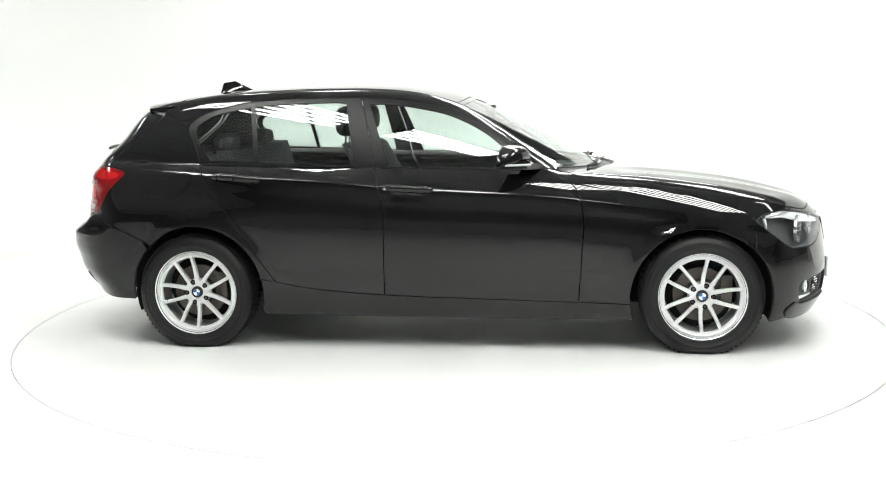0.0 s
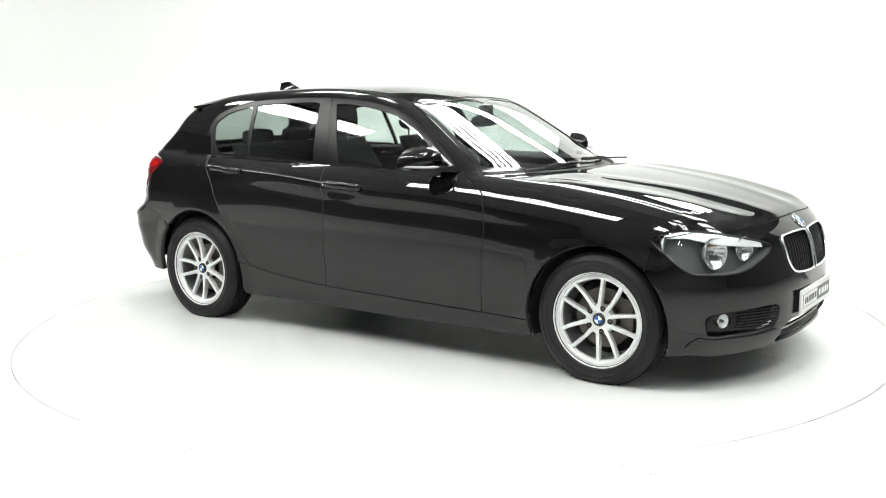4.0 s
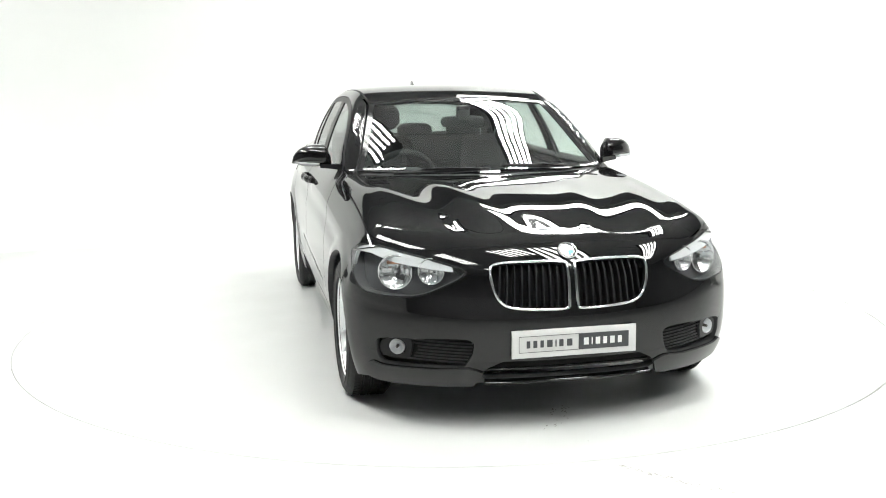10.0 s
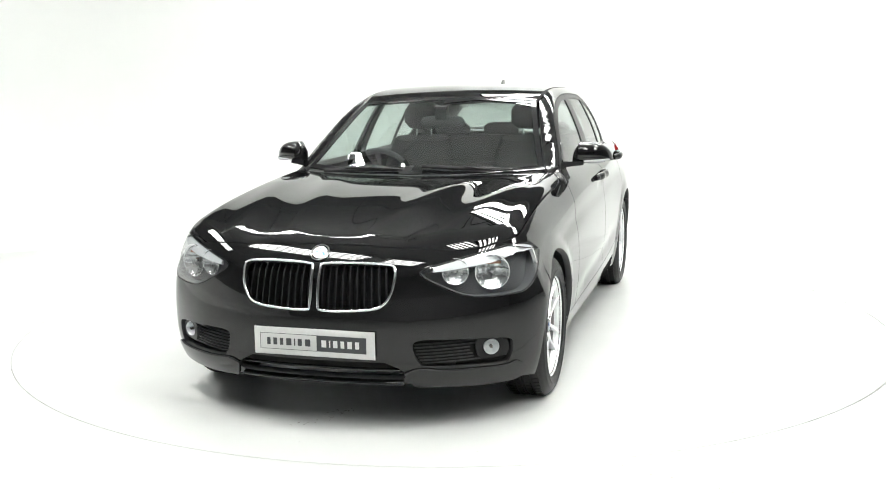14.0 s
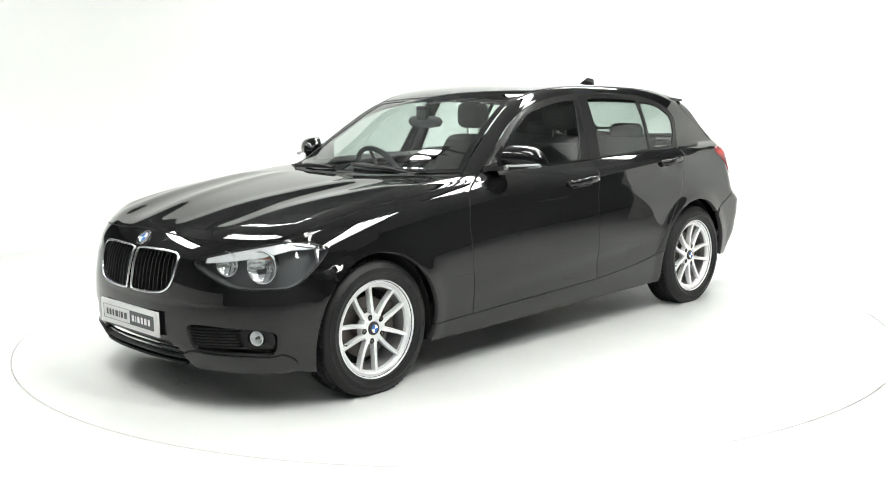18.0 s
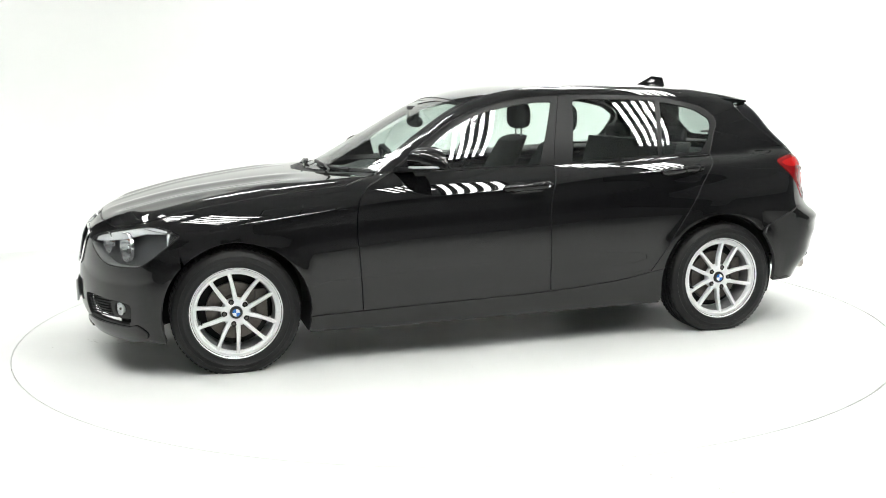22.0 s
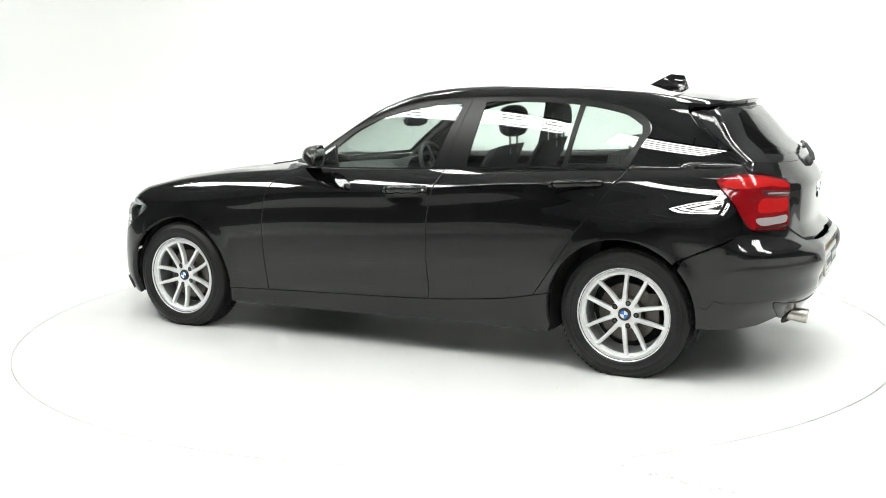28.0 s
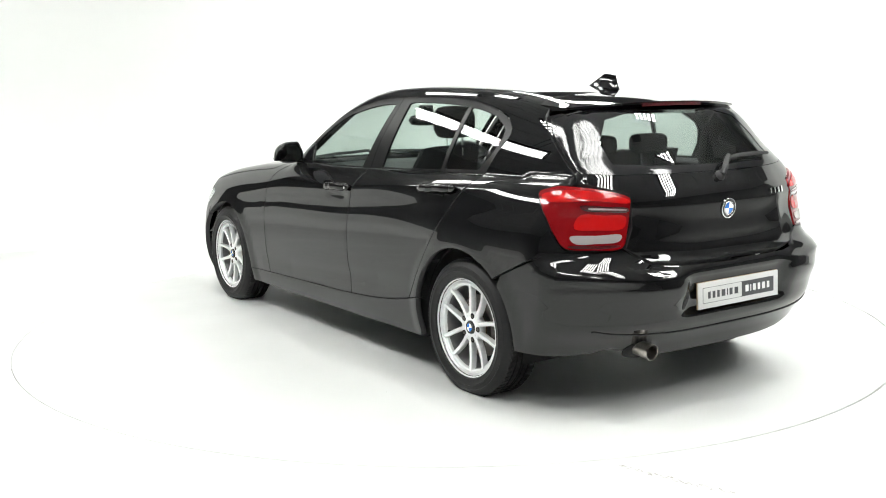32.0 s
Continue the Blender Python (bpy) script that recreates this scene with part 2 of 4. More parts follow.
def rear_form(y, z):
    flat = np.clip((z - .55) / .3, 0, 1)
    recess = .040 / (1 + np.exp((np.abs(y) - .325) / .018)) / (1 + np.exp((z - .600) / .010)) / (1 + np.exp((.432 - z) / .008))
    ledge = np.clip((np.abs(y) - .42) / .36, 0, 1)
    ledge = ledge * ledge * (3 - 2 * ledge)
    reach = rear_reach(z) + .055 * ledge / (1 + np.exp((.600 - z) / .014)) / (1 + np.exp((z - 1.02) / .05))
    return -2.215 - reach + recess + (.31 + .09 * flat) * (np.abs(y) / .86) ** (3.8 - .7 * flat)


def form(x, y, z):
    """Below zero inside the body's skin, above zero outside."""
    g = smax(np.abs(y) - side_form(x, z), (z - top_form(x, y)) * .9, .05)
    g = smax(g, x - front_form(y, z), .06)
    return smax(g, rear_form(y, z) - x, .05 - .026 * np.clip((z - .97) / .06, 0, 1))


def normal_at(p):
    e, out = .0015, np.empty_like(p)
    for i in range(3):
        d = np.zeros(3)
        d[i] = e
        out[:, i] = form(*(p + d).T) - form(*(p - d).T)
    return out / np.maximum(np.linalg.norm(out, axis=1, keepdims=True), 1e-9)


FRONT_PIVOT, REAR_PIVOT = 1.1, -1.2


def on_skin(uv, way):
    """Points of the skin: S from the side (x, z), T from above (x, y), F and R round the ends (degrees, z)."""
    u, v = np.asarray(uv, float).T
    n = np.zeros(len(u))
    if way == "S":
        o, d, far = np.stack([u, n, v], 1), np.array([0, 1., 0]) + 0 * np.stack([u, n, v], 1), 1.1
    elif way == "T":
        o, d, far = np.stack([u, v, n + .5], 1), np.array([0, 0, 1.]) + 0 * np.stack([u, n, v], 1), 1.2
    else:
        s, a = (1, np.radians(u)) if way == "F" else (-1, np.radians(u))
        o = np.stack([n + (FRONT_PIVOT if s > 0 else REAR_PIVOT), n, v], 1)
        d, far = np.stack([s * np.cos(a), np.sin(a), n], 1), 1.6
    lo, hi = np.zeros(len(u)), np.full(len(u), far)
    for _ in range(36):
        m = (lo + hi) / 2
        inside = form(*(o + d * m[:, None]).T) < 0
        lo, hi = np.where(inside, m, lo), np.where(inside, hi, m)
    return o + d * lo[:, None]


# ---- panels cut from the skin ----
def inside(p, poly):
    x, y = p[:, 0][:, None], p[:, 1][:, None]
    a, b = poly, np.roll(poly, -1, 0)
    c = (a[:, 1] > y) != (b[:, 1] > y)
    with np.errstate(divide="ignore", invalid="ignore"):
        xi = (b[:, 0] - a[:, 0]) * (y - a[:, 1]) / (b[:, 1] - a[:, 1]) + a[:, 0]
    return (np.sum(c & (x < xi), 1) % 2).astype(bool)


def spaced(poly, step):
    out = []
    for a, b in zip(poly, np.roll(poly, -1, 0)):
        n = max(1, int(np.ceil(np.linalg.norm(b - a) / step)))
        out += [a + (b - a) * i / n for i in range(n)]
    return np.array(out)


def inset(poly, d):
    """The loop drawn in by d (out, where d is below zero)."""
    area = np.sum(poly[:, 0] * np.roll(poly[:, 1], -1) - np.roll(poly[:, 0], -1) * poly[:, 1])
    p = poly if area > 0 else poly[::-1]
    e = np.roll(p, -1, 0) - p
    e /= np.maximum(np.linalg.norm(e, axis=1, keepdims=True), 1e-9)
    n = np.stack([-e[:, 1], e[:, 0]], 1)
    m = n + np.roll(n, 1, 0)
    m /= np.maximum(np.sum(m * n, 1, keepdims=True), .35)
    return p + m * d


ROUND = .9                            # metres about one radian round the ends


def panel(name, mat, parent, outline, way="S", side=1, holes=(), step=.03, gap=.0030, depth=.030, lift=0.0, label="", skirt=True):
    """A sheet of the skin inside the outline, less the holes, with its edges turned in."""
    k = np.array([np.radians(1) * ROUND, 1.0]) if way in "FR" else np.ones(2)
    loops = [spaced(inset(np.array(outline, float) * k, gap), step * .6)] + [spaced(inset(np.array(h, float) * k, -gap), step * .6) for h in holes]
    lo, hi = loops[0].min(0), loops[0].max(0)
    gx, gy = np.meshgrid(np.arange(lo[0] + step / 2, hi[0], step), np.arange(lo[1] + step / 2, hi[1], step))
    grid = np.stack([gx.ravel(), gy.ravel()], 1)
    edge = np.vstack(loops)
    keep = inside(grid, loops[0])
    for h in loops[1:]:
        keep &= ~inside(grid, h)
    grid = grid[keep]
    if len(grid):
        grid = grid[np.min(np.linalg.norm(grid[:, None] - edge[None], axis=2), 1) > step * .4]
    if way == "S":                    # rows of points along the shoulder crease keep its edge clean
        xs = np.arange(lo[0], hi[0], .012)
        rows = [np.stack([xs, shoulder(xs) + d], 1) for d in (-.012, -.004, .004, .012)]
        row = np.vstack(rows)
        ok = inside(row, loops[0])
        for h in loops[1:]:
            ok &= ~inside(row, h)
        row = row[ok]
        if len(row):
            row = row[np.min(np.linalg.norm(row[:, None] - edge[None], axis=2), 1) > .014]
        if len(row) and len(grid):
            grid = np.vstack([grid[np.abs(grid[:, 1] - shoulder(grid[:, 0])) > .022], row])
    pts = np.vstack([edge, grid])
    cons, at = [], 0
    for lp in loops:
        n = len(lp)
        cons += [(at + i, at + (i + 1) % n) for i in range(n)]
        at += n
    from_cdt = cdt([Vector(p) for p in pts], cons, [], 0, 1e-7)
    uv, tri = np.array([tuple(v) for v in from_cdt[0]]), np.array([f for f in from_cdt[2] if len(f) == 3])
    mid = uv[tri].mean(1)
    ok = inside(mid, loops[0])
    for h in loops[1:]:
        ok &= ~inside(mid, h)
    tri = tri[ok]
    p = on_skin(uv / k, way)
    n = normal_at(p)
    p = p + n * lift
    cross = np.cross(p[tri[:, 1]] - p[tri[:, 0]], p[tri[:, 2]] - p[tri[:, 0]])
    flip = np.sum(cross * n[tri[:, 0]], 1) < 0
    tri[flip] = tri[flip][:, ::-1]
    verts, norms, faces = [p], [n], [tuple(t) for t in tri]
    if skirt:
        at = len(p)
        for lp in loops:
            q = on_skin(lp / k, way)
            m = normal_at(q)
            q = q + m * lift
            c = len(q)
            t = np.roll(q, -1, 0) - np.roll(q, 1, 0)
            t /= np.maximum(np.linalg.norm(t, axis=1, keepdims=True), 1e-9)
            o = np.cross(t, m)
            ctr = q.mean(0)
            hole = lp is not loops[0]
            s = np.sign(np.sum(o * (q - ctr), 1).sum()) * (-1 if hole else 1)
            o *= s
            verts += [q, q - m * depth - o * (.0015)]
            norms += [o * .5 + m * .87, o]
            for i in range(c):
                j = (i + 1) % c
                f = (at + i, at + j, at + c + j, at + c + i)
                a, b, d = q[i], q[j], q[j] - m[j] * depth
                if np.dot(np.cross(b - a, d - a), o[i]) < 0:
                    f = f[::-1]
                faces.append(f)
            at += 2 * c
    v, nn = np.vstack(verts), np.vstack(norms)
    if side < 0:
        v, nn = v * [1, -1, 1], nn * [1, -1, 1]
        faces = [f[::-1] for f in faces]
    nn = nn / np.maximum(np.linalg.norm(nn, axis=1, keepdims=True), 1e-9)
    return mesh_part(name, v, faces, mat, parent, label, nn, len(tri) if mat is PAINT else None)


def round_end(p, way):
    """Skin points to degrees round an end, and height."""
    p = np.atleast_2d(p)
    if way == "F":
        return np.stack([np.degrees(np.arctan2(p[:, 1], p[:, 0] - FRONT_PIVOT)), p[:, 2]], 1)
    return np.stack([np.degrees(np.arctan2(p[:, 1], REAR_PIVOT - p[:, 0])), p[:, 2]], 1)


def both(half):
    """A half outline from the middle round to the middle, mirrored to a whole one."""
    half = np.array(half, float)
    return np.vstack([half, half[::-1] * [-1, 1]])


def arc(c, r, a0, a1, n=18):
    a = np.radians(np.linspace(a0, a1, n))
    return np.stack([c[0] + r * np.cos(a), c[1] + r * np.sin(a)], 1)


def cut(path, lo, hi, axis=0):
    path = np.array(path)
    return path[(path[:, axis] >= lo) & (path[:, axis] <= hi)]


def fan_out(pts, way, d):
    """Skin points lifted by d."""
    p = on_skin(pts, way)
    return p + normal_at(p) * d


# lines of the side: shut lines, sill, window opening, arches
GAP_A = smooth_path([(.525, .957), (.60, .921), (.67, .884), (.717, .815), (.734, .673), (.727, .526), (.712, .266)])
GAP_B = smooth_path([(-.455, 1.330), (-.392, 1.104), (-.366, .962), (-.325, .83), (-.305, .671), (-.309, .298)])
GAP_C = smooth_path([(-1.403, 1.196), (-1.406, 1.157), (-1.371, 1.097), (-1.331, 1.007), (-1.303, .948), (-1.234, .861), (-1.163, .76), (-1.059, .61), (-.974, .481), (-.893, .366)])
SILL = smooth_path([(-.99, .386), (-.893, .366), (-.856, .358), (-.673, .328), (-.309, .298), (.2, .281), (.712, .266), (.985, .258)])
WINDOW_TOP = smooth_path([(-1.403, 1.196), (-1.355, 1.240), (-1.264, 1.275), (-1.141, 1.303), (-1.047, 1.317), (-.89, 1.327), (-.703, 1.333), (-.455, 1.333), (-.267, 1.322), (-.112, 1.299),
                          (.041, 1.262), (.194, 1.193), (.315, 1.113), (.405, 1.047), (.525, .960)])
BONNET_SIDE = smooth_path([(.60, .945), (.68, .930), (.76, .905), (.85, .893), (1.07, .873), (1.35, .838), (1.57, .800), (1.72, .765), (1.80, .745)])


def belt(a, b, n=24):
    x = np.linspace(a, b, n)
    return np.stack([x, belt_line(x)], 1)


def car_side(s, car):
    lab = dict(side=s)
    # front wing
    arch = arc(ARCH_F, RF, 187, 47)
    wing = np.vstack([cut(SILL, .716, .985), arch[1:], [(1.60, .60)], [(1.597, .695), (1.66, .733), (1.75, .738)], BONNET_SIDE[::-1], GAP_A])
    panel("front_wing", PAINT, car, wing, **lab)
    # doors
    door = np.vstack([belt(.525, -.366), GAP_B[(GAP_B[:, 1] < .958)], cut(SILL, -.30, .70), GAP_A[::-1][:-1]])
    fd = panel("front_door", PAINT, car, door, step=.022, **lab)
    rear = np.vstack([belt(-.366, -1.322), GAP_C[GAP_C[:, 1] < .985], cut(SILL, -.885, -.32), GAP_B[GAP_B[:, 1] < .958][::-1]])
    rd = panel("rear_door", PAINT, car, rear, step=.022, **lab)
    # window frames and panes
    top_f = WINDOW_TOP[WINDOW_TOP[:, 0] > -.45]
    frame_f = np.vstack([belt(-.366, .525), top_f[::-1][1:], GAP_B[GAP_B[:, 1] > .965]])
    pane_f = np.vstack([[(-.285, .972), (.05, .966), (.285, .964)], [(.318, 1.066)], inset_line(WINDOW_TOP, -.33, .27, .030)[::-1], [(-.405, 1.297)]])
    panel("window_frame", SATIN, fd, frame_f, holes=[pane_f], gap=.0015, depth=.012, lift=-.002, label="satin black window frame", **lab)
    panel("window_pane", WINDOW, fd, inset(np.array(pane_f), -.004), gap=0, lift=-.007, skirt=False, label="clear side window glass", **lab)
    top_r = WINDOW_TOP[WINDOW_TOP[:, 0] < -.46]
    frame_r = np.vstack([belt(-1.322, -.366), GAP_B[GAP_B[:, 1] > .965][::-1], top_r[::-1], GAP_C[GAP_C[:, 1] > .992][1:]])
    pane_r = np.vstack([[(-.995, .997), (-.70, .985), (-.478, .980), (-.535, 1.300)], inset_line(WINDOW_TOP, -1.0, -.57, .026)[::-1], [(-1.040, 1.290)]])
    pane_q = np.vstack([[(-1.272, 1.008), (-1.022, 1.000), (-1.070, 1.284)], inset_line(WINDOW_TOP, -1.31, -1.10, .028)[::-1], [(-1.362, 1.19), (-1.368, 1.155), (-1.336, 1.085)]])
    panel("window_frame", SATIN, rd, frame_r, holes=[pane_r, pane_q], gap=.0015, depth=.012, lift=-.002, label="satin black window frame", **lab)
    panel("window_pane", WINDOW, rd, inset(pane_r, -.004), gap=0, lift=-.007, skirt=False, label="clear side window glass", **lab)
    panel("quarter_pane", WINDOW, rd, inset(pane_q, -.004), gap=0, lift=-.007, skirt=False, label="fixed quarter glass", **lab)
    # inner door cards
    for d, o, n in ((fd, door, "door_card"), (rd, rear, "door_card")):
        panel(n, CABIN, d, inset(np.array(o), .02), lift=-.07, gap=0, skirt=False, step=.06, label="dark plastic door lining", **lab)
    # body side: rear quarter, roof rail and windscreen pillar in one pressing
    arch = arc(ARCH_R, RR, 45, 168)
    edge_top = roof_edge()
    rim = tail_edge()
    tail = np.vstack([[(-1.59, .572), (-1.606, .581), (-1.775, .661)], rim, [(-1.864, .985), (-1.840, 1.020), (-1.778, 1.065), (-1.622, 1.190), (-1.572, 1.250)]])
    arch_r = arc(ARCH_R, RR, 135, 12)
    quarter = np.vstack([GAP_C[::-1][:-1], WINDOW_TOP, [(.60, .948)], edge_top, tail[::-1], arch_r, [(-.973, .382)]])
    panel("rear_quarter", PAINT, car, quarter, step=.02, **lab)
    # sill
    low = np.vstack([SILL, arc(ARCH_F, RF, 187, 197, 3), [(.985, .172), (.6, .167), (-.25, .174), (-.96, .182)], arc(ARCH_R, RR, -14, 11, 5)])
    panel("sill", PAINT, car, low, label="black painted sill panel", **lab)
    return fd, rd


def inset_line(path, a, b, d):
    p = cut(path, a, b)
    t = np.gradient(p, axis=0)
    t /= np.linalg.norm(t, axis=1, keepdims=True)
    n = np.stack([t[:, 1], -t[:, 0]], 1)
    return p + n * d


ROOF_EDGE = smooth_path([(-1.56, .50), (-1.3, .520), (-.9, .535), (-.4, .535), (.0, .520), (.06, .515)])
SCREEN_EDGE = smooth_path([(.06, .515), (.20, .548), (.34, .585), (.48, .625), (.60, .668)])


def roof_edge():
    q = on_skin(np.vstack([ROOF_EDGE, SCREEN_EDGE[1:]])[::-1], "T")
    return q[:, [0, 2]]


HEAD = loop_path([(25, .650), (32.9, .692), (41.9, .722), (50.4, .742), (56, .722), (59.3, .703), (54.6, .615), (50.5, .560), (46.5, .545), (37, .546), (30.3, .588)])
KIDNEY = loop_path([(1.0, .656), (1.9, .677), (8, .682), (16.8, .680), (19.4, .664), (19.0, .607), (18.0, .555), (16.0, .518), (12.0, .502), (2.4, .496), (1.05, .522)])
INTAKE = loop_path([(24.3, .377), (34, .375), (44.4, .363), (45.9, .330), (45.2, .275), (43.5, .259), (36, .260), (26.5, .268), (24.6, .285), (23.3, .335)])
LOWER = np.array([(-16.5, .287), (16.5, .287), (19.5, .262), (22.0, .232), (20.5, .216), (-20.5, .216), (-22.0, .232), (-19.5, .262)])
TAIL = loop_path([(54.4, .938), (51.8, .962), (47.8, .974), (40.6, .964), (32.4, .931), (31.9, .884), (32.5, .80), (34.1, .720), (40.9, .715), (46.8, .722), (49.2, .766), (51.6, .844)])
BONNET_FRONT = smooth_path([(1.80, .690), (1.862, .625), (1.912, .535), (1.950, .40), (1.967, .27), (1.972, .13), (1.973, 0)])


def tail_edge():
    """The lamp's outer edge seen from the side, from its foot to its top."""
    p = TAIL[(TAIL[:, 0] > 46.5) & (TAIL[:, 1] > .720)]
    p = p[np.argsort(p[:, 1])]
    low = p[p[:, 1] < .945]
    return on_skin(np.vstack([low, [(51.8, .966), (47.5, .978)]]), "R")[:, [0, 2]]


def car_middle(car):
    side_edge = on_skin(BONNET_SIDE, "S")[:, :2]
    half = np.vstack([[(.935, 0), (.91, .2), (.84, .40), (.74, .56)], side_edge[3:-1], BONNET_FRONT])
    bonnet = panel("bonnet", PAINT, car, np.vstack([half, half[::-1] * [1, -1]]), "T")
    cowl = np.vstack([[(.925, 0), (.90, .2), (.83, .40), (.73, .56), (.64, .66)], [(.60, .655), (.69, .53), (.78, .38), (.84, .2), (.865, 0)]])
    panel("scuttle", PLASTIC, car, np.vstack([cowl[:5], cowl[5:], cowl[5:-1][::-1] * [1, -1], cowl[1:5][::-1] * [1, -1]]), "T", lift=-.012, label="black plastic scuttle panel")
    roof = np.vstack([[(-1.50, 0), (-1.505, .3)], ROOF_EDGE[2:], [(.085, .35), (.095, .18), (.10, 0)]])
    panel("roof", PAINT, car, np.vstack([roof, roof[::-1] * [1, -1]]), "T")
    ws = np.vstack([[(.10, 0), (.095, .18), (.085, .35)], SCREEN_EDGE, [(.69, .53), (.78, .38), (.84, .2), (.865, 0)]])
    ws = np.vstack([ws, ws[::-1] * [1, -1]])
    pane = panel("windscreen", SCREEN, car, ws, "T", lift=-.006, gap=0, skirt=False, label="clear curved windscreen")
    rim = inset(ws, .030)
    panel("screen_border", GLOSS, pane, ws, "T", holes=[rim], lift=-.003, gap=0, depth=.006, label="black ceramic border")
    # front bumper with its openings
    up = round_end(on_skin(BONNET_FRONT[::-1], "T"), "F")
    back = round_end(on_skin(np.vstack([[(1.60, .60)], arc(ARCH_F, RF, 45, -20)]), "S"), "F")
    under = [(50, .178), (44, .170), (36, .170), (25, .178), (23.0, .186), (20, .192), (0, .194)]
    half = np.vstack([up, [(59.5, .700)], back, under])
    head_l, head_r = HEAD, HEAD * [-1, 1]
    bumper = panel("front_bumper", PAINT, car, both(half), "F", holes=[KIDNEY, KIDNEY * [-1, 1], INTAKE, INTAKE * [-1, 1], head_l, head_r, LOWER], step=.025, depth=.03, label="black painted front bumper with kidney openings")
    # tailgate
    edge = round_end(np.array([(-1.572, .568, 1.250), (-1.620, .604, 1.190), (-1.777, .645, 1.065), (-1.840, .651, 1.020)]), "R")
    gate = np.vstack([[(0, 1.300), (25, 1.297), (44, 1.285)], edge, [(44.6, .982), (40.6, .971), (32.0, .938), (31.5, .80), (33.2, .718), (31.0, .696), (27, .659), (19, .649), (0, .648)]])
    glass_r = np.vstack([[(0, 1.290), (25, 1.287), (43, 1.274), (54.3, 1.240), (53.4, 1.185), (46.8, 1.066), (43.4, 1.024), (36, 1.014), (20, 1.010), (0, 1.009)]])
    tg = panel("tailgate", PAINT, car, both(gate), "R", holes=[both(glass_r)], step=.026, label="black tailgate with rear window")
    rg = panel("rear_window", REAR_GLASS, tg, both(glass_r), "R", lift=-.004, gap=0, skirt=False, label="tinted rear window")
    panel("glass_border", GLOSS, rg, both(glass_r), "R", holes=[both([(0, 1.272), (25, 1.268), (36, 1.235), (38.5, 1.14), (35, 1.055), (20, 1.042), (0, 1.038)])], lift=-.002, gap=0, depth=.006)
    # rear bumper
    arch = round_end(on_skin(arc(ARCH_R, RR, 140, 187), "S"), "R")
    half = np.vstack([[(0, .641), (19, .642), (27, .652), (31, .690), (34.1, .716), (40.7, .709), (47, .720), (48.6, .732), (56.0, .657), (64.2, .586)], arch, [(59, .262), (50, .262), (43, .270), (36, .300), (30.5, .316), (27, .316), (24, .300), (15, .310), (0, .316)]])
    rb = panel("rear_bumper", PAINT, car, both(half), "R", step=.026, depth=.03, label="black painted rear bumper")
    return bonnet, bumper, tg, rb


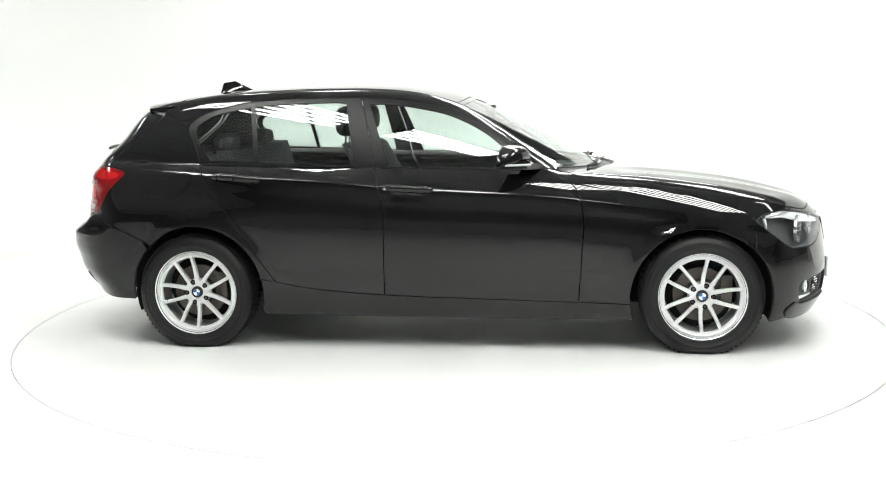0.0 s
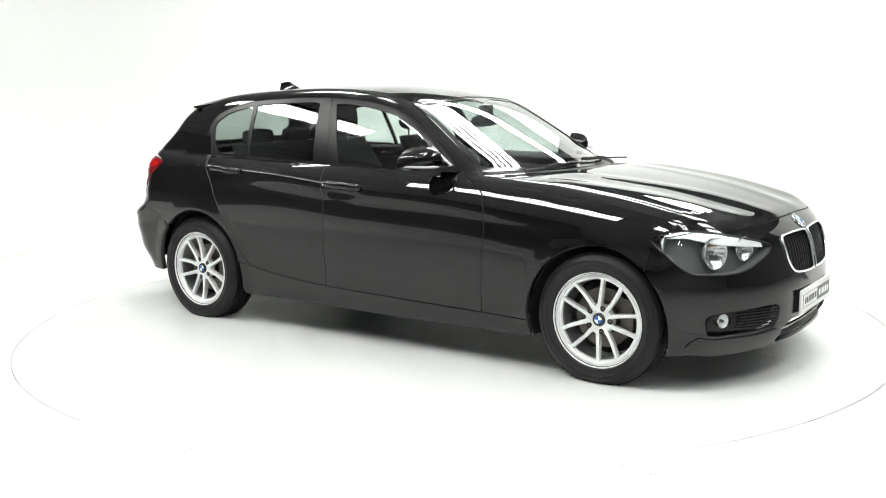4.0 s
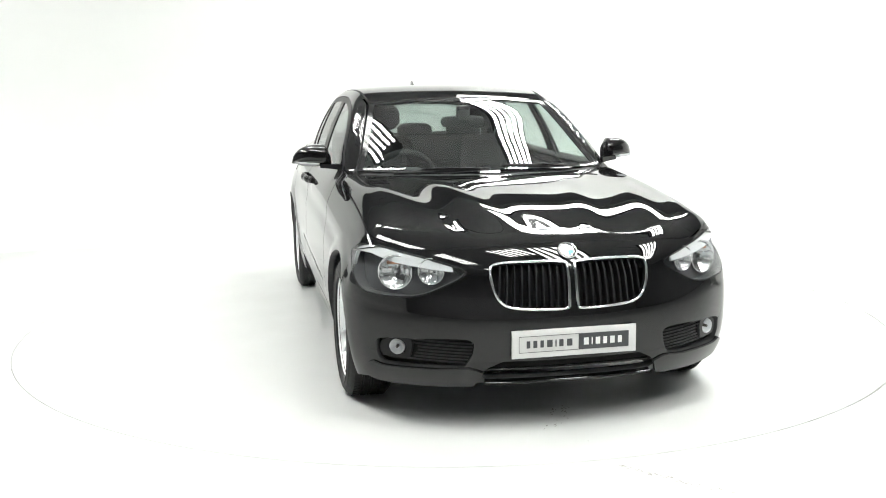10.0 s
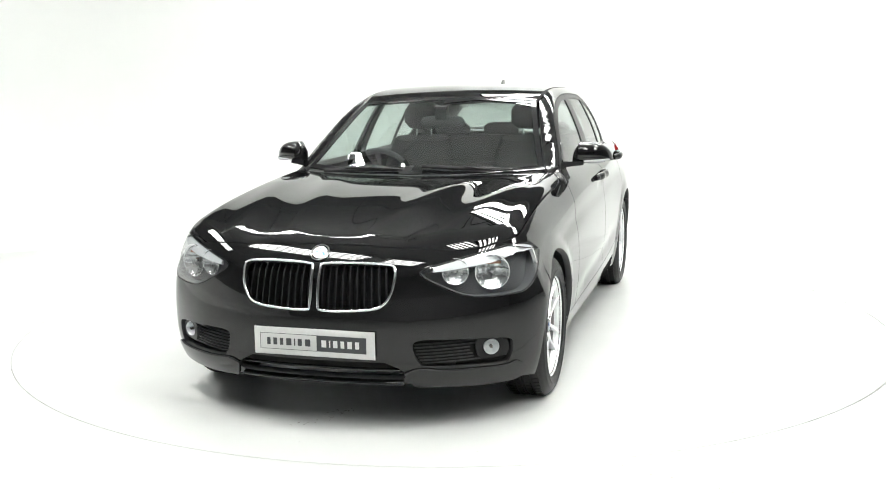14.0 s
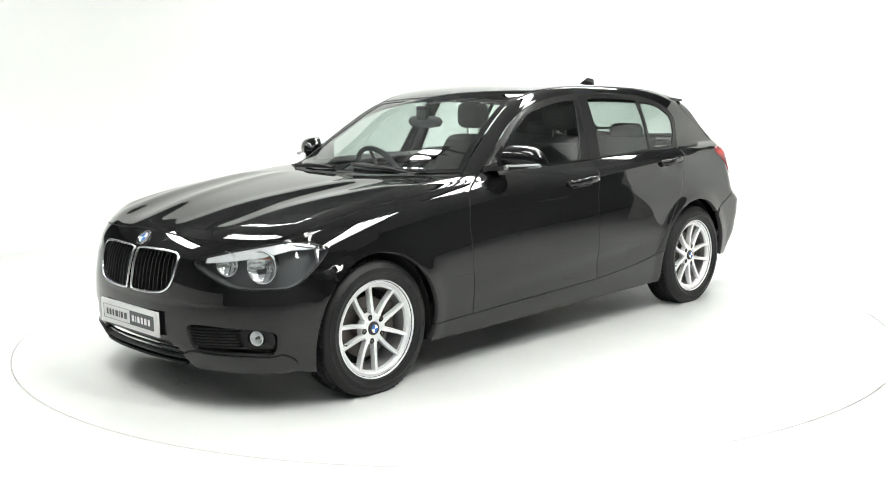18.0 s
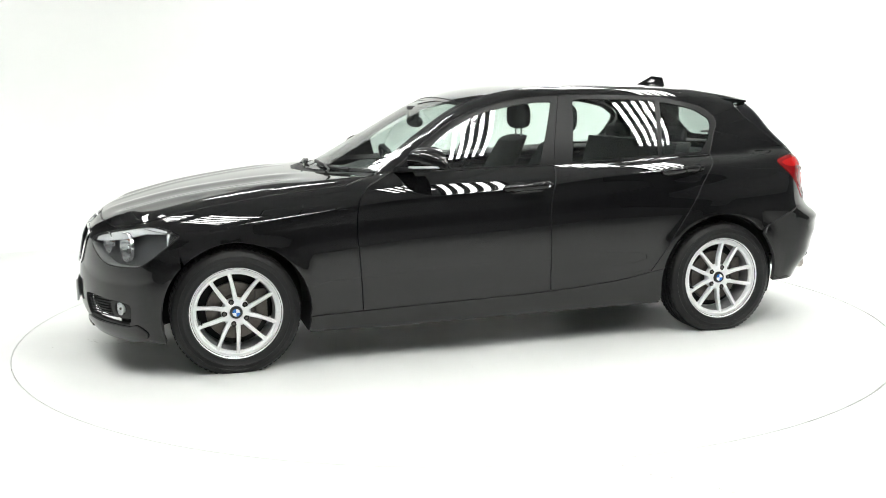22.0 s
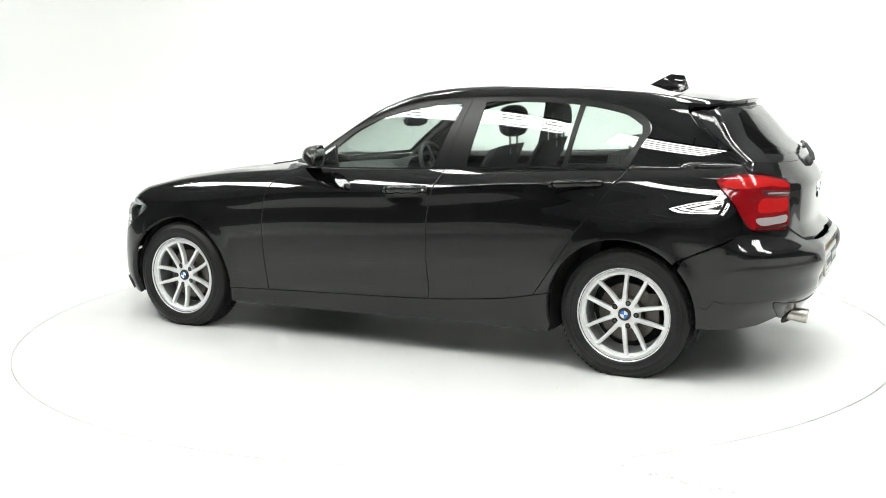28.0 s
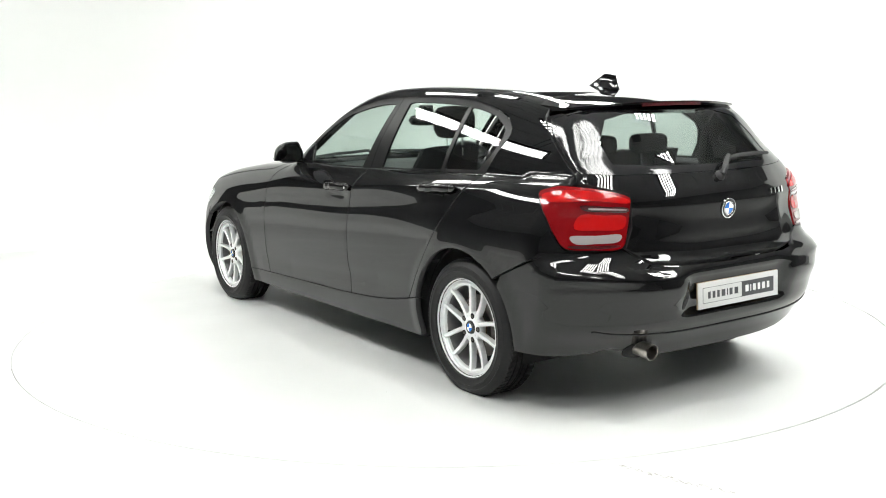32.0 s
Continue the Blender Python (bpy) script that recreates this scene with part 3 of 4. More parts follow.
# ---- wheels ----
def wheel(car, x, y, s, phase):
    """A wheel whose hub is at x, y; s: the side on which its face looks out; phase: how far it has rolled."""
    hub = new("wheel")
    hub.parent = car
    hub.matrix_basis = pose(x, y, .300, 0, 0, 0 if s > 0 else 180)
    tread = [(.212, .072), (.226, .088), (.231, .0965), (.2325, .0990), (.235, .0985), (.246, .104), (.256, .1055), (.2575, .107), (.2605, .107), (.262, .1045), (.280, .100), (.2815, .1015), (.284, .1008), (.2855, .0985), (.298, .092), (.309, .082), (.3145, .068), (.316, .045)]
    grooves = [(.316, .042), (.309, .040), (.309, .034), (.3165, .032), (.317, .012), (.310, .010), (.310, .003), (.317, .001)]
    half = tread + grooves
    prof = half + [(r, -v) for r, v in half[::-1]] + [(.212, -.072)]
    tyre = part("tyre", lathe(prof, 96), RUBBER, hub, "black road tyre")
    bm = bmesh.new()
    for i in range(72):
        for v, w in ((.058, .030), (-.058, .030), (.022, .018), (-.022, .018)):
            m = pose(0, 0, 0, 0, i * 5 + (2.5 if v < 0 else 0), 0) @ pose(.3165, v, 0, 18 if v > 0 else -18, 0, 0)
            box(bm, 0, 0, 0, .004, w, .017, 0, m)
    tagged(part("tread", bm, RUBBER, tyre, smooth=False), kind="stuff")
    face = [(.2235, .074), (.2255, .084), (.2235, .0895), (.2190, .0905), (.2160, .0885), (.2140, .0815), (.2090, .0795), (.2070, .0815), (.1990, .0830), (.1965, .0800), (.1945, .0745), (.1880, .0735), (.1860, .0700), (.1850, .056)]
    rim = part("rim", lathe([(r * 1.035, v) for r, v in face], 96), ALLOY, hub, "silver alloy rim")
    # barrel colour carries the shade between the spokes
    part("barrel", lathe([(.1915, .058), (.190, .050), (.184, .0), (.192, -.06), (.215, -.088)], 72), BARREL_SHADE, rim, "inner alloy barrel with its shade in the colour")
    for i in range(10):
        pair, k = divmod(i, 2)
        sgn = 1 if k else -1
        a = radians(72 * pair + phase)
        a0, a1 = a + sgn * radians(23), a + sgn * radians(13.6)
        rings = []
        for t in np.linspace(0, 1, 11):
            r = .046 + t * .171
            g = a0 + (a1 - a0) * t ** .6
            w = .0098 + .0035 * (1 - t) ** 2.2 + .0045 * max(0, t - .8) * 5
            yo = .068 + .0155 * t ** 1.4 - .006 * math.sin(math.pi * t)
            c = Vector((r * math.cos(g), yo, r * math.sin(g)))
            side = Vector((-math.sin(g), 0, math.cos(g)))
            up = Vector((0, 1, 0))
            rings.append([c - side * w * .72 - up * .030, c - side * w - up * .008, c - side * w * .70 - up * .0005, c - side * w * .25 - up * .0022, c + side * w * .25 - up * .0022, c + side * w * .70 - up * .0005, c + side * w - up * .008, c + side * w * .72 - up * .030])
        part("spoke", loft(rings), ALLOY, rim)
    part("hub_face", lathe([(.0, .050), (.030, .050), (.034, .064), (.064, .0655), (.070, .060), (.073, .045), (.073, .02)], 48), ALLOY, rim)
    for i in range(5):
        a = radians(72 * i + phase)
        # flat dark disc on the hub face, in place of a shaded hole
        well = part("bolt_well_shade", lathe([(0, .0662), (.0120, .0662), (.0132, .0668), (.0140, .0655)], 20, pose(.0575 * math.cos(a), 0, .0575 * math.sin(a))), DARK, rim, "flat dark disc for the shaded bolt hole")
        part("bolt", lathe([(0, .0682), (.0055, .0682), (.0070, .0672), (.0074, .066)], 6, pose(.0575 * math.cos(a), 0, .0575 * math.sin(a))), STEEL, well, "steel wheel bolt")
    cap = part("hub_cap", lathe([(0, .0705), (.018, .0705), (.0285, .0695), (.031, .066), (.031, .055)], 40), BADGE_BLACK, rim, "round badge cap")
    roundel(cap, pose(0, .0712, 0, -90), .019)
    part("valve", sweep([(.172, .060, -.05), (.166, .072, -.049)], .004, 8), SATIN, rim)
    disc = part("brake_disc", lathe([(.03, .028), (.078, .028), (.080, .018), (.084, .008), (.142, .008), (.143, .004), (.143, -.016), (.142, -.018), (.05, -.018)], 64), STEEL, hub, "worn steel brake disc")
    part("disc_bell", lathe([(0, .036), (.060, .036), (.074, .032), (.077, .016)], 40), RUST, disc, "rusty disc bell")
    bm = bmesh.new()
    box(bm, -.128, -.002, .030, .060, .060, .150, .012)
    part("brake_caliper", bm, STEEL, hub, "grey brake caliper")
    part("wheel_back", lathe([(0, -.03), (.176, -.03), (.18, -.05)], 40), DARK, hub, "dark back plate")
    return hub


def roundel(parent, m, r):
    """A round badge: quarters of blue and white in a ring. It faces its own z."""
    for q in range(4):
        bm = bmesh.new()
        c = bm.verts.new((0, 0, .0012))
        ring = [bm.verts.new((r * math.cos(radians(90 * q + 90 * i / 8)), r * math.sin(radians(90 * q + 90 * i / 8)), .0006)) for i in range(9)]
        for a, b in zip(ring, ring[1:]):
            bm.faces.new((c, a, b))
        bm.transform(m)
        part("badge_quarter", bm, BLUE if q % 2 else WHITE_BADGE, parent, "blue badge quarter" if q % 2 else "white badge quarter")


def emblem(parent, m, r):
    e = part("emblem", lathe([(0, .002), (r * .68, .002), (r * .93, .0012)], 40, m @ pose(0, 0, 0, 90)), BADGE_BLACK, parent, "round blue and white badge")
    part("badge_ring", lathe([(r * .90, 0), (r * .92, .004), (r, .003), (r * 1.02, -.004)], 40, m @ pose(0, 0, 0, 90)), CHROME, e, "chrome ring")
    part("inner_ring", lathe([(r * .60, .0015), (r * .63, .0034), (r * .67, .0034), (r * .70, .0015)], 40, m @ pose(0, 0, 0, 90)), CHROME, e)
    roundel(e, m @ pose(0, 0, .0018), r * .61)
    return e


def frame_at(p, n, up=(0, 0, 1)):
    """A pose at p whose z looks along n and whose y is up."""
    z = Vector(n).normalized()
    x = Vector(up).cross(z).normalized()
    y = z.cross(x)
    return Matrix(((x.x, y.x, z.x, p[0]), (x.y, y.y, z.y, p[1]), (x.z, y.z, z.z, p[2]), (0, 0, 0, 1)))


def show_plate(parent, m, edge=PLATE_EDGE):
    """The pale dealer plate in place of a registration; its lettering is a row of plain bars."""
    bm = box(bmesh.new(), 0, 0, 0, .524, .112, .006, .0025)
    bmesh.ops.translate(bm, verts=bm.verts, vec=(0, 0, .006))
    bm.transform(m)
    pl = part("number_plate", bm, PLATE, parent, "pale silver display plate with a charcoal half")
    bm = box(bmesh.new(), 0, 0, .001, .526, .114, .004)
    bm.transform(m)
    part("plate_back", bm, edge, pl, "tan plate edge" if edge is PLATE_EDGE else "pale plate edge")
    bm = box(bmesh.new(), .122, 0, .0095, .214, .066, .002)
    bm.transform(m)
    part("plate_panel", bm, PLATE_DARK, pl, "charcoal plate field")
    bm = bmesh.new()
    for x, y, w, h in ((-.110, .0325, .250, .0016), (-.110, -.0325, .250, .0016), (-.2345, 0, .0016, .066)):
        box(bm, x, y, .0097, w, h, .0014)
    bm.transform(m)
    part("plate_line", bm, PLATE_DARK, pl, "thin charcoal outline")
    rows = ((-.206, PLATE_DARK, "charcoal lettering bar", (.019, .021, .018, .029, .005, .023, .029)), (.034, PALE_BAR, "pale lettering bar", (.026, .007, .024, .020, .025, .021)))
    for x, mat, lab, widths in rows:
        for w in widths:
            bm = box(bmesh.new(), x + w / 2, 0, .0112, max(w * .78, .005), .029, .0012)
            bm.transform(m)
            part("lettering_bar", bm, mat, pl, lab)
            x += w + .0088
    return pl


# ---- the studio ----
def studio():
    n = 160
    ring = [(math.cos(2 * math.pi * i / n), math.sin(2 * math.pi * i / n)) for i in range(n)]
    bm = bmesh.new()
    zz = [-.05, -.004, 0, 0, 0, 0, 0]
    rows = [[bm.verts.new((r * c + (.004 if r < 3 else 0), r * s, z)) for c, s in ring] for r, z in zip([2.507, 2.507, 2.5085, 3.2, 4.5, 7, 16], zz)]
    for a, b in zip(rows, rows[1:]):
        for i in range(n):
            bm.faces.new((a[i], a[(i + 1) % n], b[(i + 1) % n], b[i]))
    tagged(part("floor", bm, FLOOR), "glossy white painted studio floor", "floor", kind="structure")
    bm = lathe([(2.44, 0), (2.56, 0)], n, pose(0, 0, -.045, 90))
    tagged(part("floor_gap", bm, SEAM, smooth=False), "dark gap round the turntable", "gap", kind="structure")
    table = new("turntable")
    tagged(table, "white round turntable flush with the floor", "turntable")
    bm = lathe([(0, 0), (1.2, 0), (2.4975, 0), (2.5, -.0025), (2.5, -.04)], n, pose(0, 0, 0, 90))
    bmesh.ops.recalc_face_normals(bm, faces=bm.faces)
    part("table_top", bm, FLOOR, table, smooth=False)
    # white cove: a wall with a curved foot, swept round three sides
    prof = [(1.7 * (1 - math.sin(radians(a))), 1.7 * (1 - math.cos(radians(a)))) for a in range(0, 91, 6)] + [(0, 2.5), (0, 3.3), (-.1, 3.3), (-.1, 0)]
    bend = [(-6.2 + 3 * (1 - math.cos(radians(a))), 1.6 + 3 * math.sin(radians(a))) for a in range(0, 90, 10)]
    path = bend[5:] + [(-3.2, 4.6), (3.6, 4.6)]
    path += [(3.6 + 2.2 * math.sin(radians(a)), 4.6 - 2.2 * (1 - math.cos(radians(a)))) for a in range(10, 90, 10)] + [(5.8, 2.4), (5.8, .6)]
    tagged(part("wall_cove", cove(path, prof), WALL), "white curved infinity cove wall", "wall", kind="structure")
    # unseen low wall, added so the lower flanks reflect something pale
    low = [(.5 * (1 - math.sin(radians(a))), .5 * (1 - math.cos(radians(a)))) for a in range(0, 91, 6)] + [(0, .95), (-.1, .95), (-.1, 0)]
    tagged(part("wall_west_reflector", cove([(-6.2, -7.5), (-6.2, -4.0), (-6.2, -.5)] + bend[:6], low), WALL), "low white curved wall, unseen, added to lighten the lower flanks' reflections", "wall", kind="structure")
    # grey board out of view, added to brighten what the doors reflect
    bm = box(bmesh.new(), 0, -9.6, .85, 21.6, .12, 1.7, .01)
    tagged(part("wall_south_reflector", bm, BOARD, smooth=False), "unseen grey board behind the camera, added to lighten the flanks' reflections", "wall", kind="structure")
    # the dark hall round it
    bm = bmesh.new()
    for x, y, sx, sy in ((-11, 0, .2, 24), (11, 0, .2, 24), (0, 12, 22, .2), (0, -12, 22, .2)):
        box(bm, x, y, 2.75, sx, sy, 5.5)
    tagged(part("wall_hall", bm, CLADDING, smooth=False), "grey clad hall walls", "wall", kind="structure")
    bm = box(bmesh.new(), 0, 0, 5.65, 22, 24, .2)
    for i in range(28):
        box(bm, -10.6 + i * .785, 0, 5.50, .76, 24, .04)
    for y in (-7.5, -2.5, 2.5, 7.5):
        box(bm, 0, y, 5.44, 22, .10, .10)
    tagged(part("ceiling", bm, ROOFING, smooth=False), "grey panelled hall ceiling", "ceiling", kind="structure")
    # the bank at (-4.8, .6) is an extra, added to light the floor's side
    for x, y, length, turn in ((1.2, 2.0, 2.8, 26), (-2.12, 1.87, 1.2, 35), (-1.15, .95, .5, 32), (-2.35, -1.75, 2.6, 35), (4.2, -2.4, 3.0, 42), (2.0, -3.1, 3.0, 27), (-.7, -3.95, 1.6, 38), (.80, -6.0, 1.3, 38), (.85, -2.4, .9, 38),
                               (1.9, 4.0, 3.2, 90), (-4.8, .6, 3.2, 0), (2.75, .30, 1.6, 30)):
        bank(x, y, 4.1, length, turn)
    return table


def cove(path, prof):
    """A wall profile swept along a path on the floor; the studio lies to the path's right."""
    rings = []
    for i, p in enumerate(path):
        a, b = Vector(path[max(i - 1, 0)]), Vector(path[min(i + 1, len(path) - 1)])
        d = (b - a).normalized()
        inn = Vector((d.y, -d.x))
        rings.append([(p[0] + inn.x * u, p[1] + inn.y * u, z + .001) for u, z in prof])
    return loft(rings, False, False)


def bank(x, y, z, length, turn):
    b = new("lamp_bank")
    b.matrix_basis = pose(x, y, z, 0, 0, turn)
    tagged(b, "hanging bank of five white strip lamps", "ceiling light", "lamp banks over the turntable")
    part("housing", box(bmesh.new(), 0, 0, .05, .66, length + .08, .08, .01), HOUSING, b)
    for i in range(5):
        part("strip_lamp", box(bmesh.new(), -.25 + i * .125, 0, 0, .056, length, .03, .006), TUBE, b, smooth=False)
    for u, v in ((-.3, -1), (.3, -1), (-.3, 1), (.3, 1)):
        part("suspension_rod", sweep([(u, v * length * .4, .09), (u, v * length * .4, 5.5 - z)], .008, 6), HOUSING, b)


# ---- fittings of the car ----
def tube_on(pts, way, lift, r, n=8, squash=1.0, closed=True, s=1):
    p = fan_out(np.array(pts), way, lift)
    if s < 0:
        p = p * [1, -1, 1]
    return sweep([tuple(q) for q in p], r, n, squash, closed)


def kidney(bumper, s):
    k = KIDNEY * [s, 1]
    # dark sheet set back in the opening, standing in for shade
    back = panel("grille_back", DARK, bumper, KIDNEY, "F", side=s, lift=-.055, gap=-.004, skirt=False, label="dark sheet for the shade behind the grille")
    ring = part("grille_frame", tube_on(k[::2], "F", .003, .0068, 10, .9), CHROME, bumper, "chrome kidney grille surround")
    for i in range(10):
        a = 1.7 + i * 1.72
        z = np.linspace(.47, .70, 60)
        q = np.stack([np.full(60, a), z], 1)
        z = z[inside(q, KIDNEY)]
        if len(z) < 3:
            continue
        zz = np.linspace(z[0], z[-1], 6)
        rings = []
        for h in zz:
            f, b = fan_out([(a, h)], "F", -.008)[0], fan_out([(a, h)], "F", -.045)[0]
            t = np.array([0, .0028, 0])
            r = [f - t, f + t, b + t, b - t]
            rings.append([(p[0], p[1] * s, p[2]) for p in r])
        part("grille_slat", loft(rings), SLAT, bumper, "black upright grille slat")
    return ring


def intake(bumper, s):
    # the shade inside the intake is a dark sheet
    panel("intake_back", DARK, bumper, INTAKE, "F", side=s, lift=-.05, gap=-.004, skirt=False, label="dark sheet for the shade inside the intake")
    for z in (.276, .290, .304, .318, .332, .346, .360):
        a = np.linspace(22, 46.5, 80)
        q = np.stack([a, np.full(80, z) + (a - 22) * .0006], 1)
        q = q[inside(q, INTAKE)]
        q = q[(q[:, 0] < 37.3) | (q[:, 1] < .290)]
        if len(q) > 4:
            part("intake_slat", tube_on(q[:: max(1, len(q) // 8)], "F", -.016, .0042, 6, .7, False, s), PLASTIC, bumper, "black plastic intake slat")
    panel("intake_mask", SATIN, bumper, loop_path([(37.6, .370), (44.0, .361), (45.5, .332), (44.8, .290), (41, .284), (38, .290)]), "F", side=s, lift=-.012, gap=.002, depth=.02, label="gloss black fog lamp mask",
          holes=[loop_path([(41.0 + 2.15 * math.cos(a), .332 + .0305 * math.sin(a)) for a in np.linspace(0, 2 * math.pi, 13)[:-1]])])
    p = fan_out([(41.0, .332)], "F", -.012)[0] * [1, s, 1]
    n = Vector((.93, .36 * s, 0))
    m = frame_at(p, n)
    fog = part("fog_lamp", lathe([(.0, -.035), (.012, -.032), (.022, -.018), (.0285, -.001), (.031, .002), (.033, -.004)], 32, m @ pose(0, 0, 0, 90)), LAMP_WHITE, bumper, "round clear fog lamp")
    part("fog_lens", lathe([(0, .008), (.015, .0065), (.028, .001)], 32, m @ pose(0, 0, 0, 90)), LENS, fog, "clear lamp lens")
    part("fog_bulb", lathe([(0, .002), (.006, 0), (.007, -.02)], 12, m @ pose(0, 0, 0, 90)), STEEL, fog)


def headlight(car, s):
    h = new("headlight")
    h.parent = car
    tagged(h, "clear halogen headlight with two round reflectors")
    a = fan_out(HEAD, "F", -.004) * [1, s, 1]
    mid = HEAD.mean(0)
    small = mid + (HEAD - mid) * .93
    b = fan_out(small, "F", -.055) * [1, s, 1]
    part("lamp_housing", loft([a, (a + b) / 2, b], True, False), LAMP_GREY, h, "grey lamp housing")
    panel("housing_back", LAMP_GREY, h, small, "F", side=s, lift=-.055, gap=-.002, skirt=False)
    panel("lamp_lens", LENS, h, HEAD, "F", side=s, lift=-.001, gap=.001, depth=.006, label="clear headlight lens")
    brow = np.vstack([cut_loop(HEAD, 27, 57, .64), [(57.0, .704), (50, .706), (42.6, .674), (33.5, .655), (27.6, .645)]])
    # bezel strip; the bright reflection along it is put into its pale colour
    panel("lamp_brow", LAMP_WHITE, h, brow, "F", side=s, lift=-.007, gap=.004, depth=.014, label="pale strip along the lamp's top edge")
    for ang, z, r, dep in ((42.4, .640, .070, .036), (33.4, .652, .053, .028)):
        p = fan_out([(ang, z)], "F", -.022)[0] * [1, s, 1]
        m = frame_at(p, (1, .42 * s, .02))
        turn = m @ pose(0, 0, 0, 90)
        bm = bmesh.new()
        n, steps = 48, 11
        rows = []
        for i in range(steps):
            q = max(i / (steps - 1), .02)
            ring = []
            for j in range(n):
                u, v = r * q * math.cos(2 * math.pi * j / n), r * q * math.sin(2 * math.pi * j / n)
                flute = .0022 * abs(math.sin(u / r * 7.5)) * (q < .95) + (.0035 if abs(v) < r * .22 and .2 < q < .95 else 0)
                ring.append(bm.verts.new((u, -dep * (1 - q * q) + flute, v)))
            rows.append(ring)
        for ra, rb in zip(rows, rows[1:]):
            for j in range(n):
                bm.faces.new((ra[j], ra[(j + 1) % n], rb[(j + 1) % n], rb[j]))
        bm.faces.new(rows[0])
        bmesh.ops.recalc_face_normals(bm, faces=bm.faces)
        bm.transform(turn)
        bowl = part("reflector", bm, REFLECTOR, h, "chromed fluted reflector", smooth=False)
        part("reflector_ring", lathe([(r, -.006), (r, .001), (r * 1.035, .001), (r * 1.04, -.014)], 44, turn), CHROME, bowl, "thin bright lamp ring")
        part("bulb_cap", lathe([(0, -dep * .30), (.007, -dep * .33), (.010, -dep * .5), (.010, -dep)], 20, turn), REFLECTOR, bowl, "small round bulb shield")
        if r > .06:
            bm = box(bmesh.new(), 0, r * .52, -dep * .40, r * 1.0, r * .14, .008, .003)
            bm.transform(m)
            part("indicator_bulb", bm, AMBER, bowl, "amber indicator strip")
    bm = tube_on(HEAD[::2] * [s, 1], "F", -.004, .0035, 6)
    part("lamp_seal", bm, SEAL_GAP_SHADE, h, "black rubber seal")


def cut_loop(loop, a, b, z):
    p = loop[(loop[:, 0] >= a) & (loop[:, 0] <= b) & (loop[:, 1] >= z)]
    return p[np.argsort(p[:, 0])]


def taillight(car, s):
    base = panel("tail_light", RED, car, TAIL, "R", side=s, lift=.003, depth=.03, gap=.003, step=.02, label="red tail light with clear reversing lens")
    for name, pts, mat, lab in (("reversing_lens", [(45.8, .774), (40, .776), (34.6, .778), (35.2, .748), (40, .744), (44.6, .743)], LENS_PALE, "pale reversing lens"),
                                ("dark_band", [(43.6, .899), (38, .893), (33.0, .886), (33.0, .866), (38, .871), (42.6, .877)], RED_DARK, "deep red band"),
                                ("bright_band", [(43.6, .862), (38.5, .858), (33.4, .853), (34.0, .800), (40, .797), (45.0, .804)], RED_BRIGHT, "bright red band"),
                                ("top_band", [(53.0, .934), (47.6, .956), (40.5, .948), (33.0, .920), (33.0, .901), (41, .915), (51.0, .908)], RED_BRIGHT, "bright red upper band"),
                                ("pale_strip", [(41.5, .889), (37, .885), (33.4, .881), (33.4, .875), (37, .878), (41.5, .881)], LENS_PALE, "pale strip in the lamp"),
                                ("side_band", [(52.0, .888), (48, .893), (45.6, .89), (46.6, .80), (48.6, .79), (50.4, .83)], RED, "red wrap-round band"),
                                ("low_band", [(46.0, .736), (40, .736), (35.0, .735), (35.4, .725), (40, .723), (45.4, .726)], RED_DARK, "deep red band")):
        panel(name, mat, base, loop_path(pts, 4), "R", side=s, lift=.0085 if name == "pale_strip" else .0065, gap=0, depth=.005, step=.02, label=lab)


